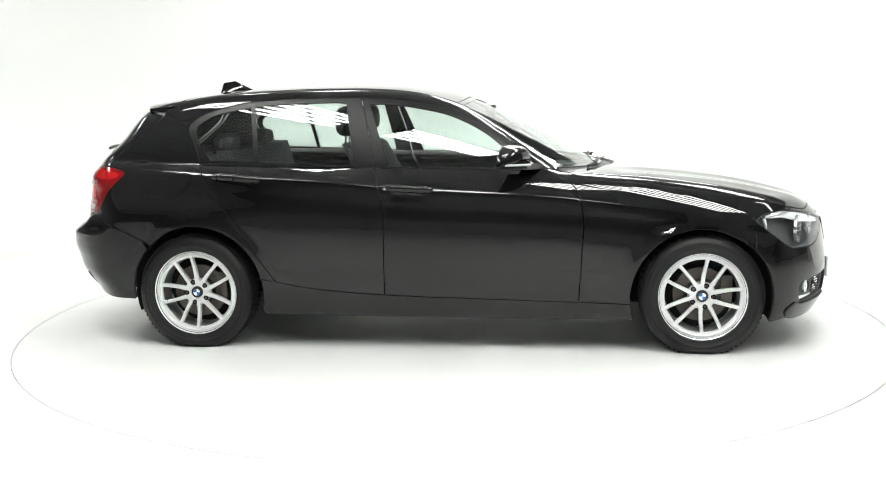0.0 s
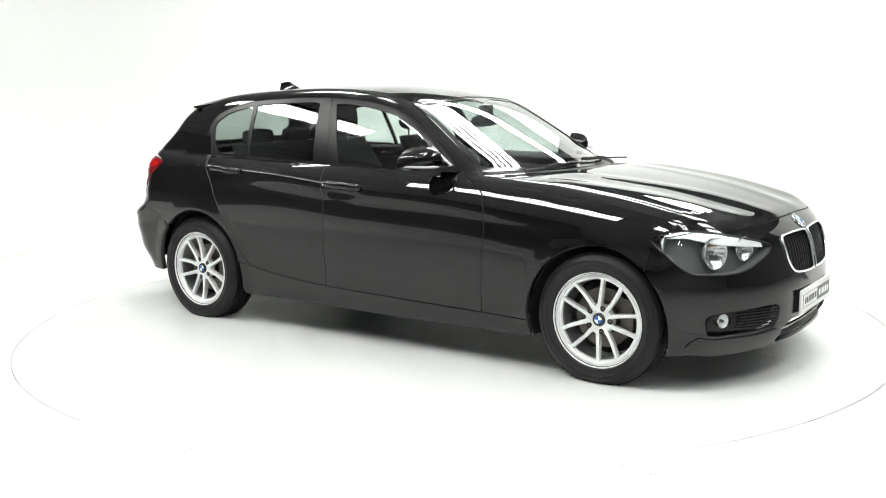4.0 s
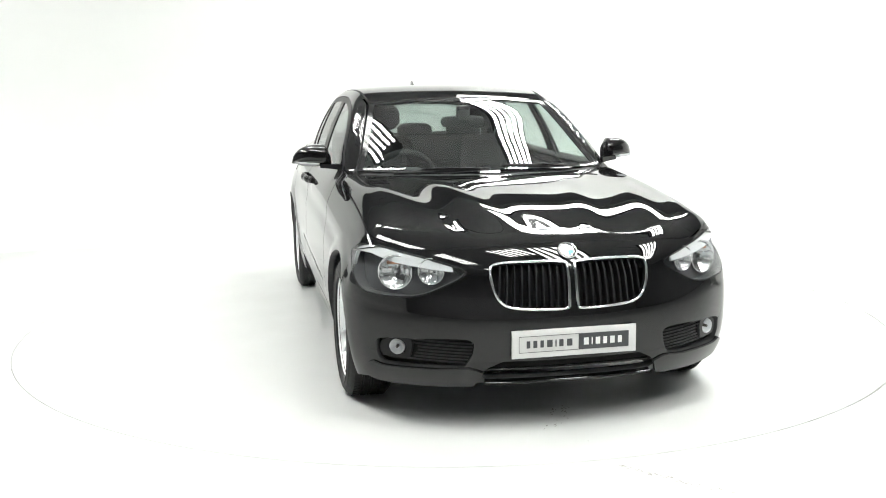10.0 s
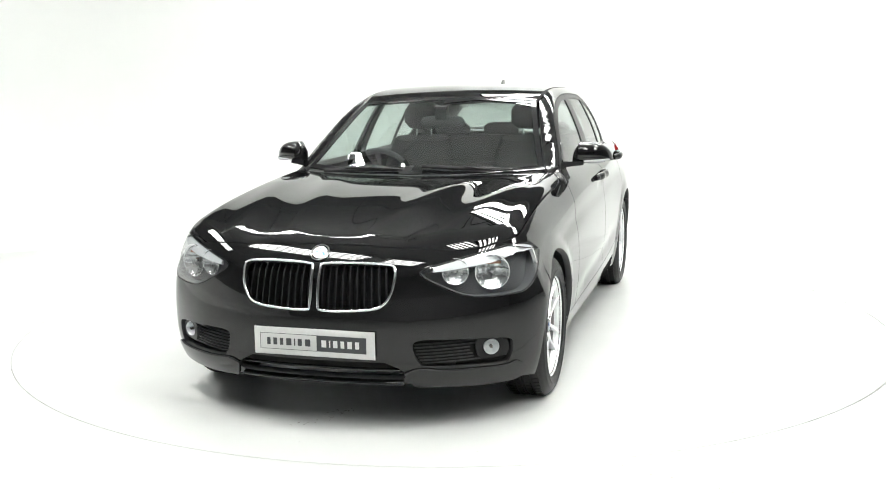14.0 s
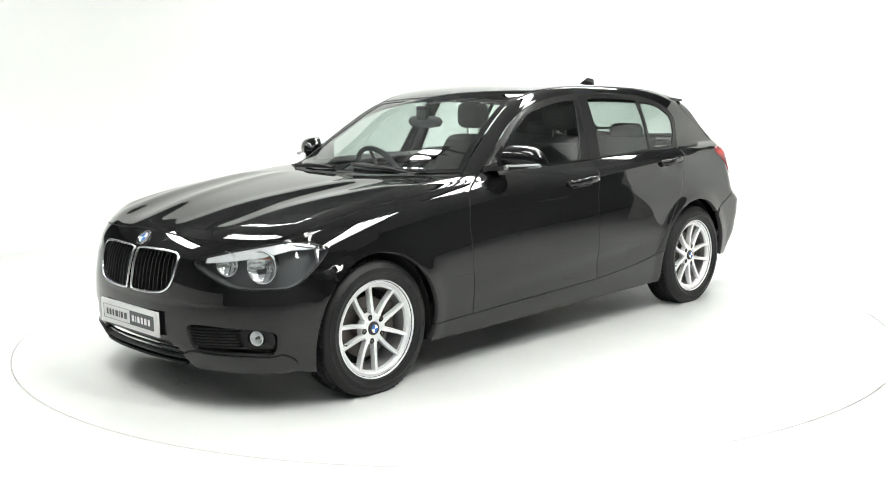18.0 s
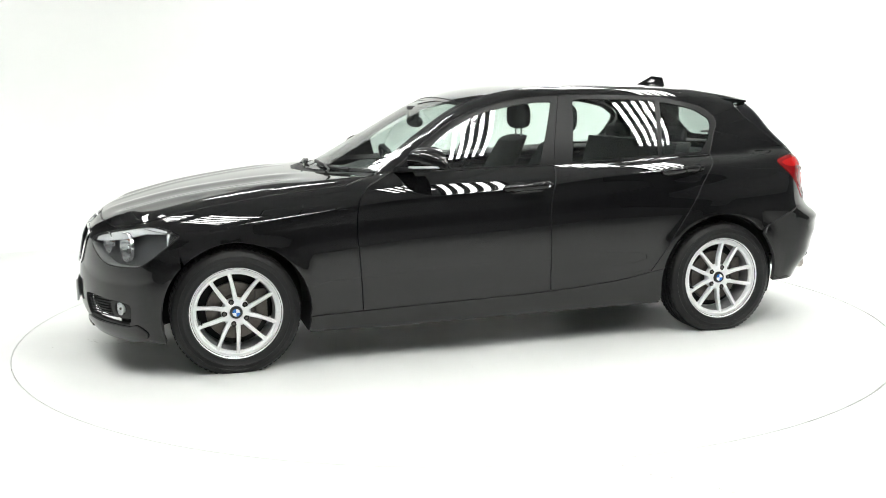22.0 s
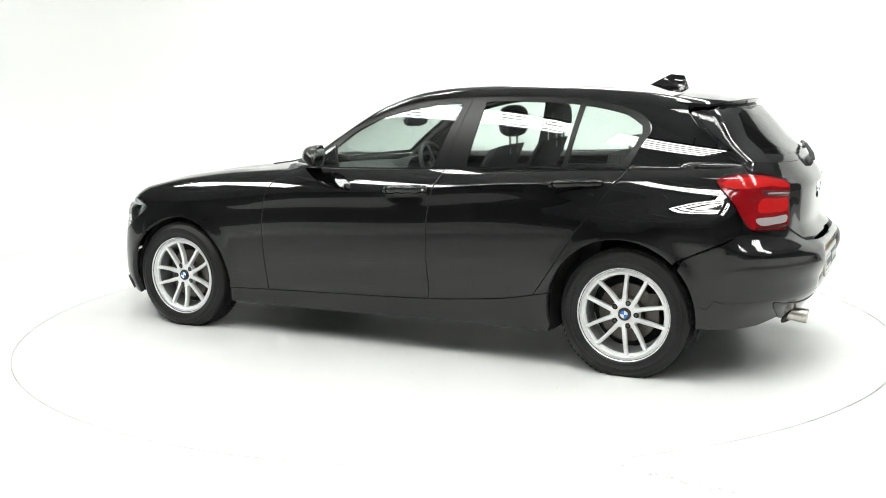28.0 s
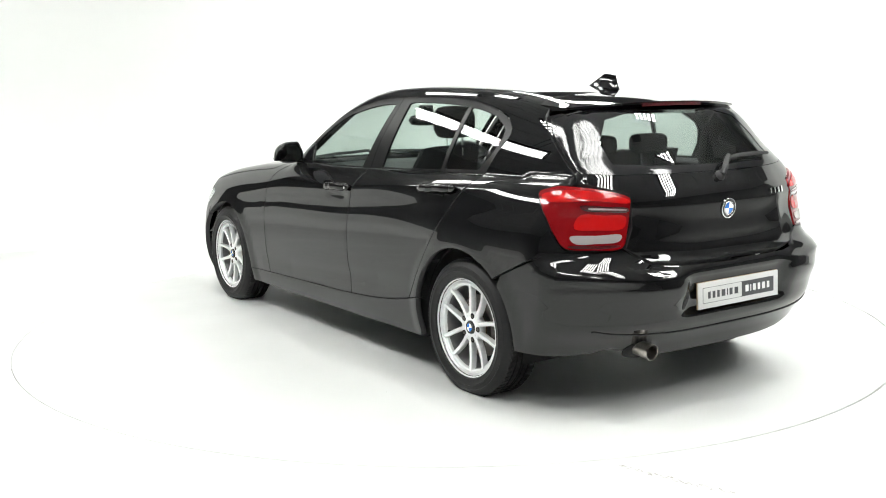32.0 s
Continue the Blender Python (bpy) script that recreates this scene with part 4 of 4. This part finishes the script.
def mirror(car, s):
    rings = []
    for t in np.linspace(0, 1, 19):
        y = .782 + .205 * t
        e = max(.03, (1 - t ** 3.2) ** .55) * min(1, .55 + 3.2 * t)
        low, tall = .966 + .016 * t, .116 * e
        xb = .350 - .050 * t
        xf = xb + .128 * max(.1, (1 - t ** 2.6) ** .6) * min(1, .6 + 2.5 * t)
        ring = []
        for j in range(24):
            a = 2 * math.pi * j / 24
            c, d = math.cos(a), math.sin(a)
            px = xb - .008 * abs(c) if c < 0 else xb + (xf - xb) * abs(c) ** .75
            up = .5 + .5 * math.copysign(abs(d) ** .70, d)
            ring.append((px - .018 * up * max(c, 0), s * y, low + tall * up))
        rings.append(ring)
    m = part("door_mirror", loft(rings), PAINT, car, "gloss black door mirror")
    bm = bmesh.new()
    ring = [bm.verts.new((.334 - .035 * (.5 + .42 * math.copysign(abs(math.cos(a)) ** .7, math.cos(a))), s * (.882 + .082 * math.copysign(abs(math.cos(a)) ** .7, math.cos(a))), 1.014 + .05 * math.copysign(abs(math.sin(a)) ** .7, math.sin(a)))) for a in np.linspace(0, 2 * math.pi, 25)[:-1]]
    bm.faces.new(ring)
    part("mirror_glass", bm, CHROME, m, "silvered mirror glass", smooth=False)
    part("mirror_arm", loft([[(.47 + dx, s * .735, .962 + dz) for dx, dz in ((-.05, -.008), (.05, -.008), (.04, .022), (-.04, .022))], [(.44 + dx, s * .79, .968 + dz) for dx, dz in ((-.045, -.008), (.04, -.008), (.03, .016), (-.04, .016))],
                             [(.40 + dx, s * .845, .972 + dz) for dx, dz in ((-.05, -.008), (.045, -.008), (.03, .014), (-.045, .014))]]), GLOSS, m, "black mirror arm")
    pts = [(.464 - .012 * t - .148 * t ** 3, s * (.850 + .128 * t), .986 + .004 * t) for t in np.linspace(0, 1, 12)]
    part("indicator_lens", sweep(pts, [.003] + [.0055] * 10 + [.004], 8, 1.1), INDICATOR, m, "clear indicator strip")
    tri = [(.300, .972), (.50, .966), (.325, 1.085)]
    panel("mirror_triangle", GLOSS, m, tri, "S", side=s, lift=.003, gap=.003, depth=.008)


def handle(door, s, hx, hz, lock):
    pts, rad = [], []
    for t in np.linspace(-1, 1, 13):
        x, z = hx + .112 * t, hz - .006 * t
        p = on_skin([(hx + .16 * (1 if t > 0 else -1), z)], "S")[0]
        off = .006 + .033 * (1 - t ** 4)
        pts.append((x, s * (p[1] + off - .004), z + .004 * (1 - t * t)))
        rad.append((.0160 if abs(t) < .9 else .010) + .003 * math.cos(t * 4.5) ** 2 * (abs(t) < .9))
    h = part("door_handle", sweep(pts, rad, 12, 1.2), PAINT, door, "black painted door handle")
    for e in (-1, 1):
        p = on_skin([(hx + .112 * e, hz - .006 * e)], "S")[0]
        bm = bmesh.new()
        bmesh.ops.create_uvsphere(bm, u_segments=14, v_segments=8, radius=1, matrix=Matrix.Translation((p[0], s * (p[1] + .008), p[2])) @ Matrix.Diagonal((.026, .018, .020, 1)))
        part("handle_cap", bm, PAINT, h)
    if lock:
        p = on_skin([(hx - .112, hz + .004)], "S")[0]
        part("door_lock", lathe([(0, .003), (.007, .002), (.0085, -.003)], 16, pose(p[0], s * (p[1] + .024), p[2], 0, 0, 0 if s > 0 else 180)), CHROME, h, "chrome key lock")


def spoiler(tailgate):
    rings = []
    for y in np.linspace(-.545, .545, 33):
        e = min(1, (0.555 - abs(y)) / .05) ** .5
        x0, x1 = -1.50, -1.785 + .40 * y * y
        z1 = 1.306 - .075 * y * y
        p0 = on_skin([(x0, y)], "T")[0]
        ring = []
        for t in np.linspace(0, 1, 8):
            x = x0 + (x1 - x0) * t
            z = p0[2] + (z1 - p0[2]) * (t * .75 + .25 * t * t) + .0015
            ring.append((x, y, z))
        ring += [(x1 - .002, y, z1 - .008), (x1 + .006, y, z1 - .016 * e - .003), (x1 + .08, y, z1 - .026 * e), (x1 + .14, y, z1 - .055), (x0 + .02, y, p0[2] - .08)]
        rings.append(ring)
    sp = part("roof_spoiler", loft(rings), PAINT, tailgate, "gloss black roof spoiler")
    rings = []
    for y in np.linspace(-.19, .19, 13):
        x1, z1 = -1.785 + .40 * y * y, 1.306 - .075 * y * y
        rings.append([(x1 - .004, y, z1 - .004), (x1 - .004, y, z1 - .018), (x1 + .02, y, z1 - .020), (x1 + .02, y, z1 - .004)])
    part("brake_light", loft(rings), RED_DARK, sp, "dark red high brake light")


def antenna(car):
    rings = []
    for t in np.linspace(0, 1, 11):
        x0, x1 = -1.222 - .118 * t ** 1.15, -1.440 + .026 * t
        w = .030 * (1 - t) ** 2 + .006 * (1 - t) + .0025
        ring = []
        for j in range(18):
            a = 2 * math.pi * j / 18
            u = .5 - .5 * math.cos(a)
            x = x0 + (x1 - x0) * u
            foot = float(top_form(np.array(x), np.array(0.))) - .006
            fill = math.sin(a) * (.35 + .65 * u ** .5)
            ring.append((x, w * fill, foot * (1 - t) + (1.437 - .010 * u) * t))
        rings.append(ring)
    part("roof_antenna", loft(rings), PAINT, car, "black shark-fin roof antenna")


def wipers(car, tailgate):
    for pts, arm in (([(.765, -.50), (.80, -.36), (.822, -.22), (.832, -.06)], [(.87, -.02), (.835, -.18), (.80, -.36)]), ([(.80, .06), (.795, .20), (.765, .36), (.70, .52)], [(.835, .58), (.80, .46), (.785, .28)])):
        w = part("windscreen_wiper", tube_on(smooth_path(pts, 4), "T", .010, .0075, 6, 1.4, False), PLASTIC, car, "black windscreen wiper")
        part("wiper_arm", tube_on(smooth_path(arm, 4), "T", .022, .007, 6, .7, False), SATIN, w)
    a = fan_out([(-.3, .985)], "R", .018)[0], fan_out([(-1.5, 1.005)], "R", .034)[0], fan_out([(-6.5, 1.045)], "R", .036)[0]
    w = part("rear_wiper", sweep([tuple(q) for q in a], [.018, .013, .009], 8, .8), PLASTIC, tailgate, "black rear wiper")
    part("wiper_blade", tube_on([(-5.5, 1.040), (-13, 1.050), (-22, 1.052), (-30, 1.048)], "R", .020, .009, 6, 1.0, False), PLASTIC, w)
    p = fan_out([(-.3, .985)], "R", .0)[0]
    bm = bmesh.new()
    bmesh.ops.create_uvsphere(bm, u_segments=16, v_segments=10, radius=.024, matrix=Matrix.Translation(p))
    part("wiper_pivot", bm, PLASTIC, w)


def seat(car, y):
    st = new("front_seat")
    st.parent = car
    tagged(st, "dark cloth front seat with headrest")
    rings = []
    for t in np.linspace(0, 1, 9):
        x, z = -.270 - .245 * t - .03 * t * t, .48 + .58 * t
        w, d = .245 - .06 * t ** 3, .075 - .02 * t
        rings.append([(x + d * c, y + w * math.copysign(abs(q) ** .5, q), z - d * .35 * c) for c, q in [(math.cos(a), math.sin(a)) for a in np.linspace(0, 2 * math.pi, 17)[:-1]]])
    part("backrest", loft(rings), FABRIC, st)
    rings = []
    for t in np.linspace(0, 1, 6):
        x, z = -.30 + .52 * t, .44 + .05 * t
        rings.append([(x, y + .25 * math.copysign(abs(q) ** .5, q), z + .07 * math.copysign(abs(c) ** .6, c)) for c, q in [(math.cos(a), math.sin(a)) for a in np.linspace(0, 2 * math.pi, 17)[:-1]]])
    part("cushion", loft(rings), FABRIC, st)
    headrest(st, -.585, y, 1.200, .130, .085)


def headrest(st, x, y, z, w, h):
    rings = []
    for t in np.linspace(-1, 1, 9):
        e = math.sqrt(max(.02, 1 - abs(t) ** 3.5))
        rings.append([(x + .058 * e * c, y + w * t, z + h * (.80 + .20 * e) * e ** .3 * math.copysign(abs(q) ** .6, q)) for c, q in [(math.cos(a), math.sin(a)) for a in np.linspace(0, 2 * math.pi, 15)[:-1]]])
    part("headrest", loft(rings), FABRIC, st)
    for d in (-.05, .05):
        part("headrest_post", sweep([(x, y + d, z - h - .09), (x, y + d, z - h + .02)], .006, 8), CHROME, st, "chrome headrest post")


def cabin(car):
    for y in (.36, -.36):
        seat(car, y)
    bench = new("rear_bench")
    bench.parent = car
    tagged(bench, "dark cloth rear bench with three headrests")
    part("bench_back", loft([[(-1.12 - .16 * t + d, y, .45 + .60 * t) for y, d in [(-.60, 0), (-.60, .09), (-.3, .11), (0, .09), (.3, .11), (.60, .09), (.60, 0), (0, -.02)]] for t in np.linspace(0, 1, 5)]), FABRIC, bench)
    part("bench_cushion", box(bmesh.new(), -.92, 0, .42, .52, 1.22, .16, .04), FABRIC, bench)
    for y in (.36, 0, -.36):
        headrest(bench, -1.29, y, 1.085, .125, .052)
    # dashboard, wheel, centre
    prof = [(.40, .62), (.36, .80), (.40, .875), (.50, .915), (.66, .925), (.78, .92), (.80, .60)]
    dash = part("dashboard", loft([[(x - .03 * (abs(y) / .66) ** 2, y, z - .02 * (abs(y) / .66) ** 2) for x, z in prof] for y in np.linspace(-.66, .66, 13)]), CABIN, car, "dark plastic dashboard")
    part("instrument_hood", loft([[(.37 + dx, -.36 + w * c, .885 + .065 * k * abs(q)) for c, q in [(math.cos(a), math.sin(a)) for a in np.linspace(0, math.pi, 11)]] for dx, w, k in ((0, .17, 1), (.08, .17, .95), (.2, .15, .4))], False, False), CABIN, dash)
    m = pose(.24, -.36, .865, 0, 0, 0) @ pose(0, 0, 0, 0, -65, 0)
    ring = [m @ Vector((.182 * math.cos(a), .182 * math.sin(a), 0)) for a in np.linspace(0, 2 * math.pi, 33)[:-1]]
    wl = part("steering_wheel", sweep(ring, .0155, 10, 1, True), CABIN, car, "black leather steering wheel")
    bm = box(bmesh.new(), 0, 0, -.01, .13, .15, .05, .02, m)
    part("wheel_boss", bm, CABIN, wl)
    for a in (90, 270, 0):
        v = Vector((math.cos(radians(a)), math.sin(radians(a)), 0))
        part("wheel_spoke", sweep([m @ (v * .05), m @ (v * .178)], .014, 8, .6), CABIN, wl)
    part("centre_console", box(bmesh.new(), -.05, 0, .48, .95, .22, .22, .03), CABIN, car, "dark centre console")
    m = fan_out([(.27, 0)], "T", -.085)[0]
    rv = part("interior_mirror", loft([[(m[0] - .03 + .018 * c, y, m[2] + .01 + .034 * e * q) for c, q in [(math.cos(a), math.sin(a)) for a in np.linspace(0, 2 * math.pi, 13)[:-1]]] for y, e in ((-.125, .3), (-.115, .8), (-.06, 1), (.06, 1), (.115, .8), (.125, .3))]), CABIN, car, "black interior mirror")
    part("mirror_stem", box(bmesh.new(), m[0] - .02, 0, m[2] + .06, .06, .07, .08, .01), CABIN, rv)
    q = np.vstack([[(-1.45, 0), (-1.45, .46)], [(-.9, .50), (0, .48), (.05, 0)]])
    panel("headlining", HEADLINER, car, np.vstack([q, q[1:-1][::-1] * [1, -1]]), "T", lift=-.035, gap=0, skirt=False, label="grey cloth roof lining")
    bm = box(bmesh.new(), -1.58, 0, .945, .60, 1.16, .03, .01)
    part("parcel_shelf", bm, CABIN, car, "dark parcel shelf")
    # floor pan closes the body below; added dark filler boxes block light through boot and nose
    pan = part("floor_pan", box(bmesh.new(), 0, 0, .265, 1.93, 1.60, .19, .02), DARK, car, "dark underbody")
    part("engine_bay_filler", box(bmesh.new(), 1.42, 0, .40, .95, .98, .42, .03), DARK, car, "dark filler box added to block light behind the grilles")
    part("boot_filler", box(bmesh.new(), -1.46, 0, .56, .86, .98, .62, .03), DARK, car, "dark filler box added to block light through the boot")
    part("rear_filler", box(bmesh.new(), -1.86, 0, .46, .24, 1.0, .22, .03), DARK, car)
    part("exhaust_run", sweep([(.6, .1, .16), (-.9, .14, .165), (-1.5, .30, .20)], .03, 8), RUST, pan)
    for s in (1, -1):
        for c, r in ((ARCH_F, RF), (ARCH_R, RR)):
            part("wheel_liner", lathe([(0, .42), (r + .012, .42), (r + .012, .80), (r + .004, .80), (r + .004, .43), (0, .43)], 36, pose(c[0], 0, c[1]) if s > 0 else Matrix.Translation((c[0], 0, c[1])) @ Matrix.Diagonal((1, -1, 1, 1))
                 , -18, 198), DARK, car, "black wheel arch liner")


def details(car, bonnet, bumper, tailgate, rear_bumper, doors):
    for s in (1, -1):
        kidney(bumper, s), intake(bumper, s), headlight(car, s), taillight(car, s), mirror(car, s)
        fd, rd = doors[s]
        handle(rd, s, *HANDLES[0], False)
        handle(fd, s, *HANDLES[1], True)
    # dark sheet painted as the shade behind the lower grille
    panel("lower_grille_back", DARK, bumper, LOWER, "F", lift=-.06, gap=-.004, skirt=False, label="dark sheet for the shade behind the lower grille")
    part("grille_bar", tube_on([(a, .245) for a in np.linspace(-20, 20, 15)], "F", -.02, .008, 8, .8, False), GLOSS, bumper, "gloss black lower grille bar")
    part("splitter", tube_on([(a, .196) for a in np.linspace(-21, 21, 15)], "F", .004, .011, 10, .8, False), PAINT, bumper, "gloss black lower lip")
    for s in (1, -1):
        flap = smooth_path([(20.9, .243), (24.2, .262), (30, .254), (36, .252), (44.3, .251), (47.5, .262), (50.5, .225), (49, .185), (44, .172), (36, .171), (23.6, .178)], 4)
        panel("bumper_flap", PAINT, bumper, flap, "F", side=s, lift=.009, gap=.001, depth=.018, label="black lower bumper flap")
    show_plate(bumper, frame_at((2.106, 0, .362), (1, 0, 0)), PLATE)
    p = on_skin([(0, .716)], "F")
    emblem(bumper, frame_at(p[0] + normal_at(p)[0] * .003, normal_at(p)[0]), .0405)
    p = on_skin([(0, .850)], "R")
    emblem(tailgate, frame_at(p[0] + normal_at(p)[0] * .003, normal_at(p)[0]), .044)
    show_plate(rear_bumper, frame_at((-2.172, 0, .503), (-1, 0, .05)))
    for i in range(4):                # the model badge, as plain bars
        q = on_skin([(-19.2 - i * 2.3, .902)], "R")
        m = frame_at(q[0] + normal_at(q)[0] * .002, normal_at(q)[0])
        bm = box(bmesh.new(), 0, 0, 0, .008 if i < 2 else .015, .024 if i != 3 else .028, .003, .0008)
        bm.transform(m)
        part("badge_bar", bm, CHROME, tailgate, "chrome badge bar")
    spoiler(tailgate), antenna(car), wipers(car, tailgate), cabin(car)
    ex = part("exhaust_pipe", lathe([(.026, -.22), (.030, -.19), (.0345, 0), (.034, .004), (.0315, .002), (.030, -.03), (.026, -.15)], 36, pose(-2.128, .478, .289, -6, 0, 90)), PIPE, car, "round steel exhaust tailpipe")
    # dark disc across the pipe stands for the shade inside it
    part("pipe_shade_disc", lathe([(0, -.12), (.025, -.12)], 24, pose(-2.128, .478, .289, -6, 0, 90)), DARK, ex)
    apron = [(0, .352), (10, .352), (20, .355), (30, .363), (37, .376), (41, .386), (40, .352), (36, .300), (28, .262), (20, .250), (0, .244)]
    apron = np.vstack([smooth_path(apron[:7], 4), apron[7:]])
    panel("rear_apron", PAINT, rear_bumper, both(apron), "R", lift=.0045, gap=0, depth=.014, label="black lower rear apron")
    # dark patch laid over the apron, painting the recess's shade
    panel("pipe_shade_patch", DARK, rear_bumper, loop_path([(24.0, .262), (24.6, .296), (27.5, .318), (31, .318), (33.4, .292), (33, .262), (28, .252)], 4), "R", lift=.0075, gap=0, depth=.004, label="dark patch for the shade of the exhaust recess")
    # fuel flap on the right flank
    flap = loop_path([(-1.548, .945), (-1.543, .88), (-1.508, .828), (-1.455, .815), (-1.395, .845), (-1.362, .89), (-1.358, .935), (-1.39, .953), (-1.50, .957)])
    panel("fuel_flap", PAINT, car, flap, "S", side=-1, lift=.0022, gap=0, depth=.006, label="black fuel filler flap")



def scuffs(table):
    """Dirt and scuffs on the table, and a worn seam on the floor beside it."""
    rng = random.Random(5)

    def fleck(x, y, a, length, w, parent, label):
        bm = bmesh.new()
        ring = [bm.verts.new((length / 2 * math.cos(t) * rng.uniform(.7, 1), w / 2 * math.sin(t) * rng.uniform(.6, 1), 0)) for t in np.linspace(0, 2 * math.pi, 9)[:-1]]
        bm.faces.new(ring)
        bm.transform(pose(x, y, .0014, 0, 0, a))
        return part("scuff_mark", bm, SCUFF, parent, label, smooth=False)

    for i in range(26):               # smudges under the nose of the car
        t = rng.uniform(0, 1)
        fleck(1.86 + .25 * t + rng.uniform(-.02, .02), .03 - .13 * t + rng.choice((0, .035, .07)) + rng.uniform(-.01, .01), rng.uniform(-60, 20), rng.uniform(.008, .03), rng.uniform(.004, .010), table, "grey scuff on the turntable")
    for i in range(30):               # faint tyre grit
        a, r = rng.uniform(0, 6.283), rng.uniform(.7, 2.4)
        fleck(r * math.cos(a), r * math.sin(a), rng.uniform(0, 180), rng.uniform(.004, .014), rng.uniform(.002, .005), table, "small grit speck")
    seam = new("floor_scuffs")
    tagged(seam, "row of brownish scuffs on the white floor", "scuff marks")
    for i in range(44):
        t = i / 43
        fleck(.585 + .33 * t + rng.uniform(-.012, .012), -2.52 - .26 * t + rng.uniform(-.015, .015), rng.uniform(100, 160), rng.uniform(.008, .034), rng.uniform(.004, .009), seam, "brownish floor scuff")


table = studio()
car = new("car")
tagged(car, "glossy black five-door hatchback parked on the turntable", "car")
doors = {s: car_side(s, car) for s in (1, -1)}
bonnet, bumper, tailgate, rear_bumper = car_middle(car)
for x, y, s, phase in ((1.345, .757, 1, 68), (1.345, -.757, -1, 39), (-1.345, .762, 1, 36), (-1.345, -.762, -1, 69)):
    wheel(car, x, y, s, phase)
details(car, bonnet, bumper, tailgate, rear_bumper, doors)
scuffs(table)


def motions():
    rows = [i * 1.0 for i in range(33)]
    walk(car, [(t, turned(t, PIVOT)) for t in rows])
    walk(table, [(t, turned(t)) for t in rows])


motions()
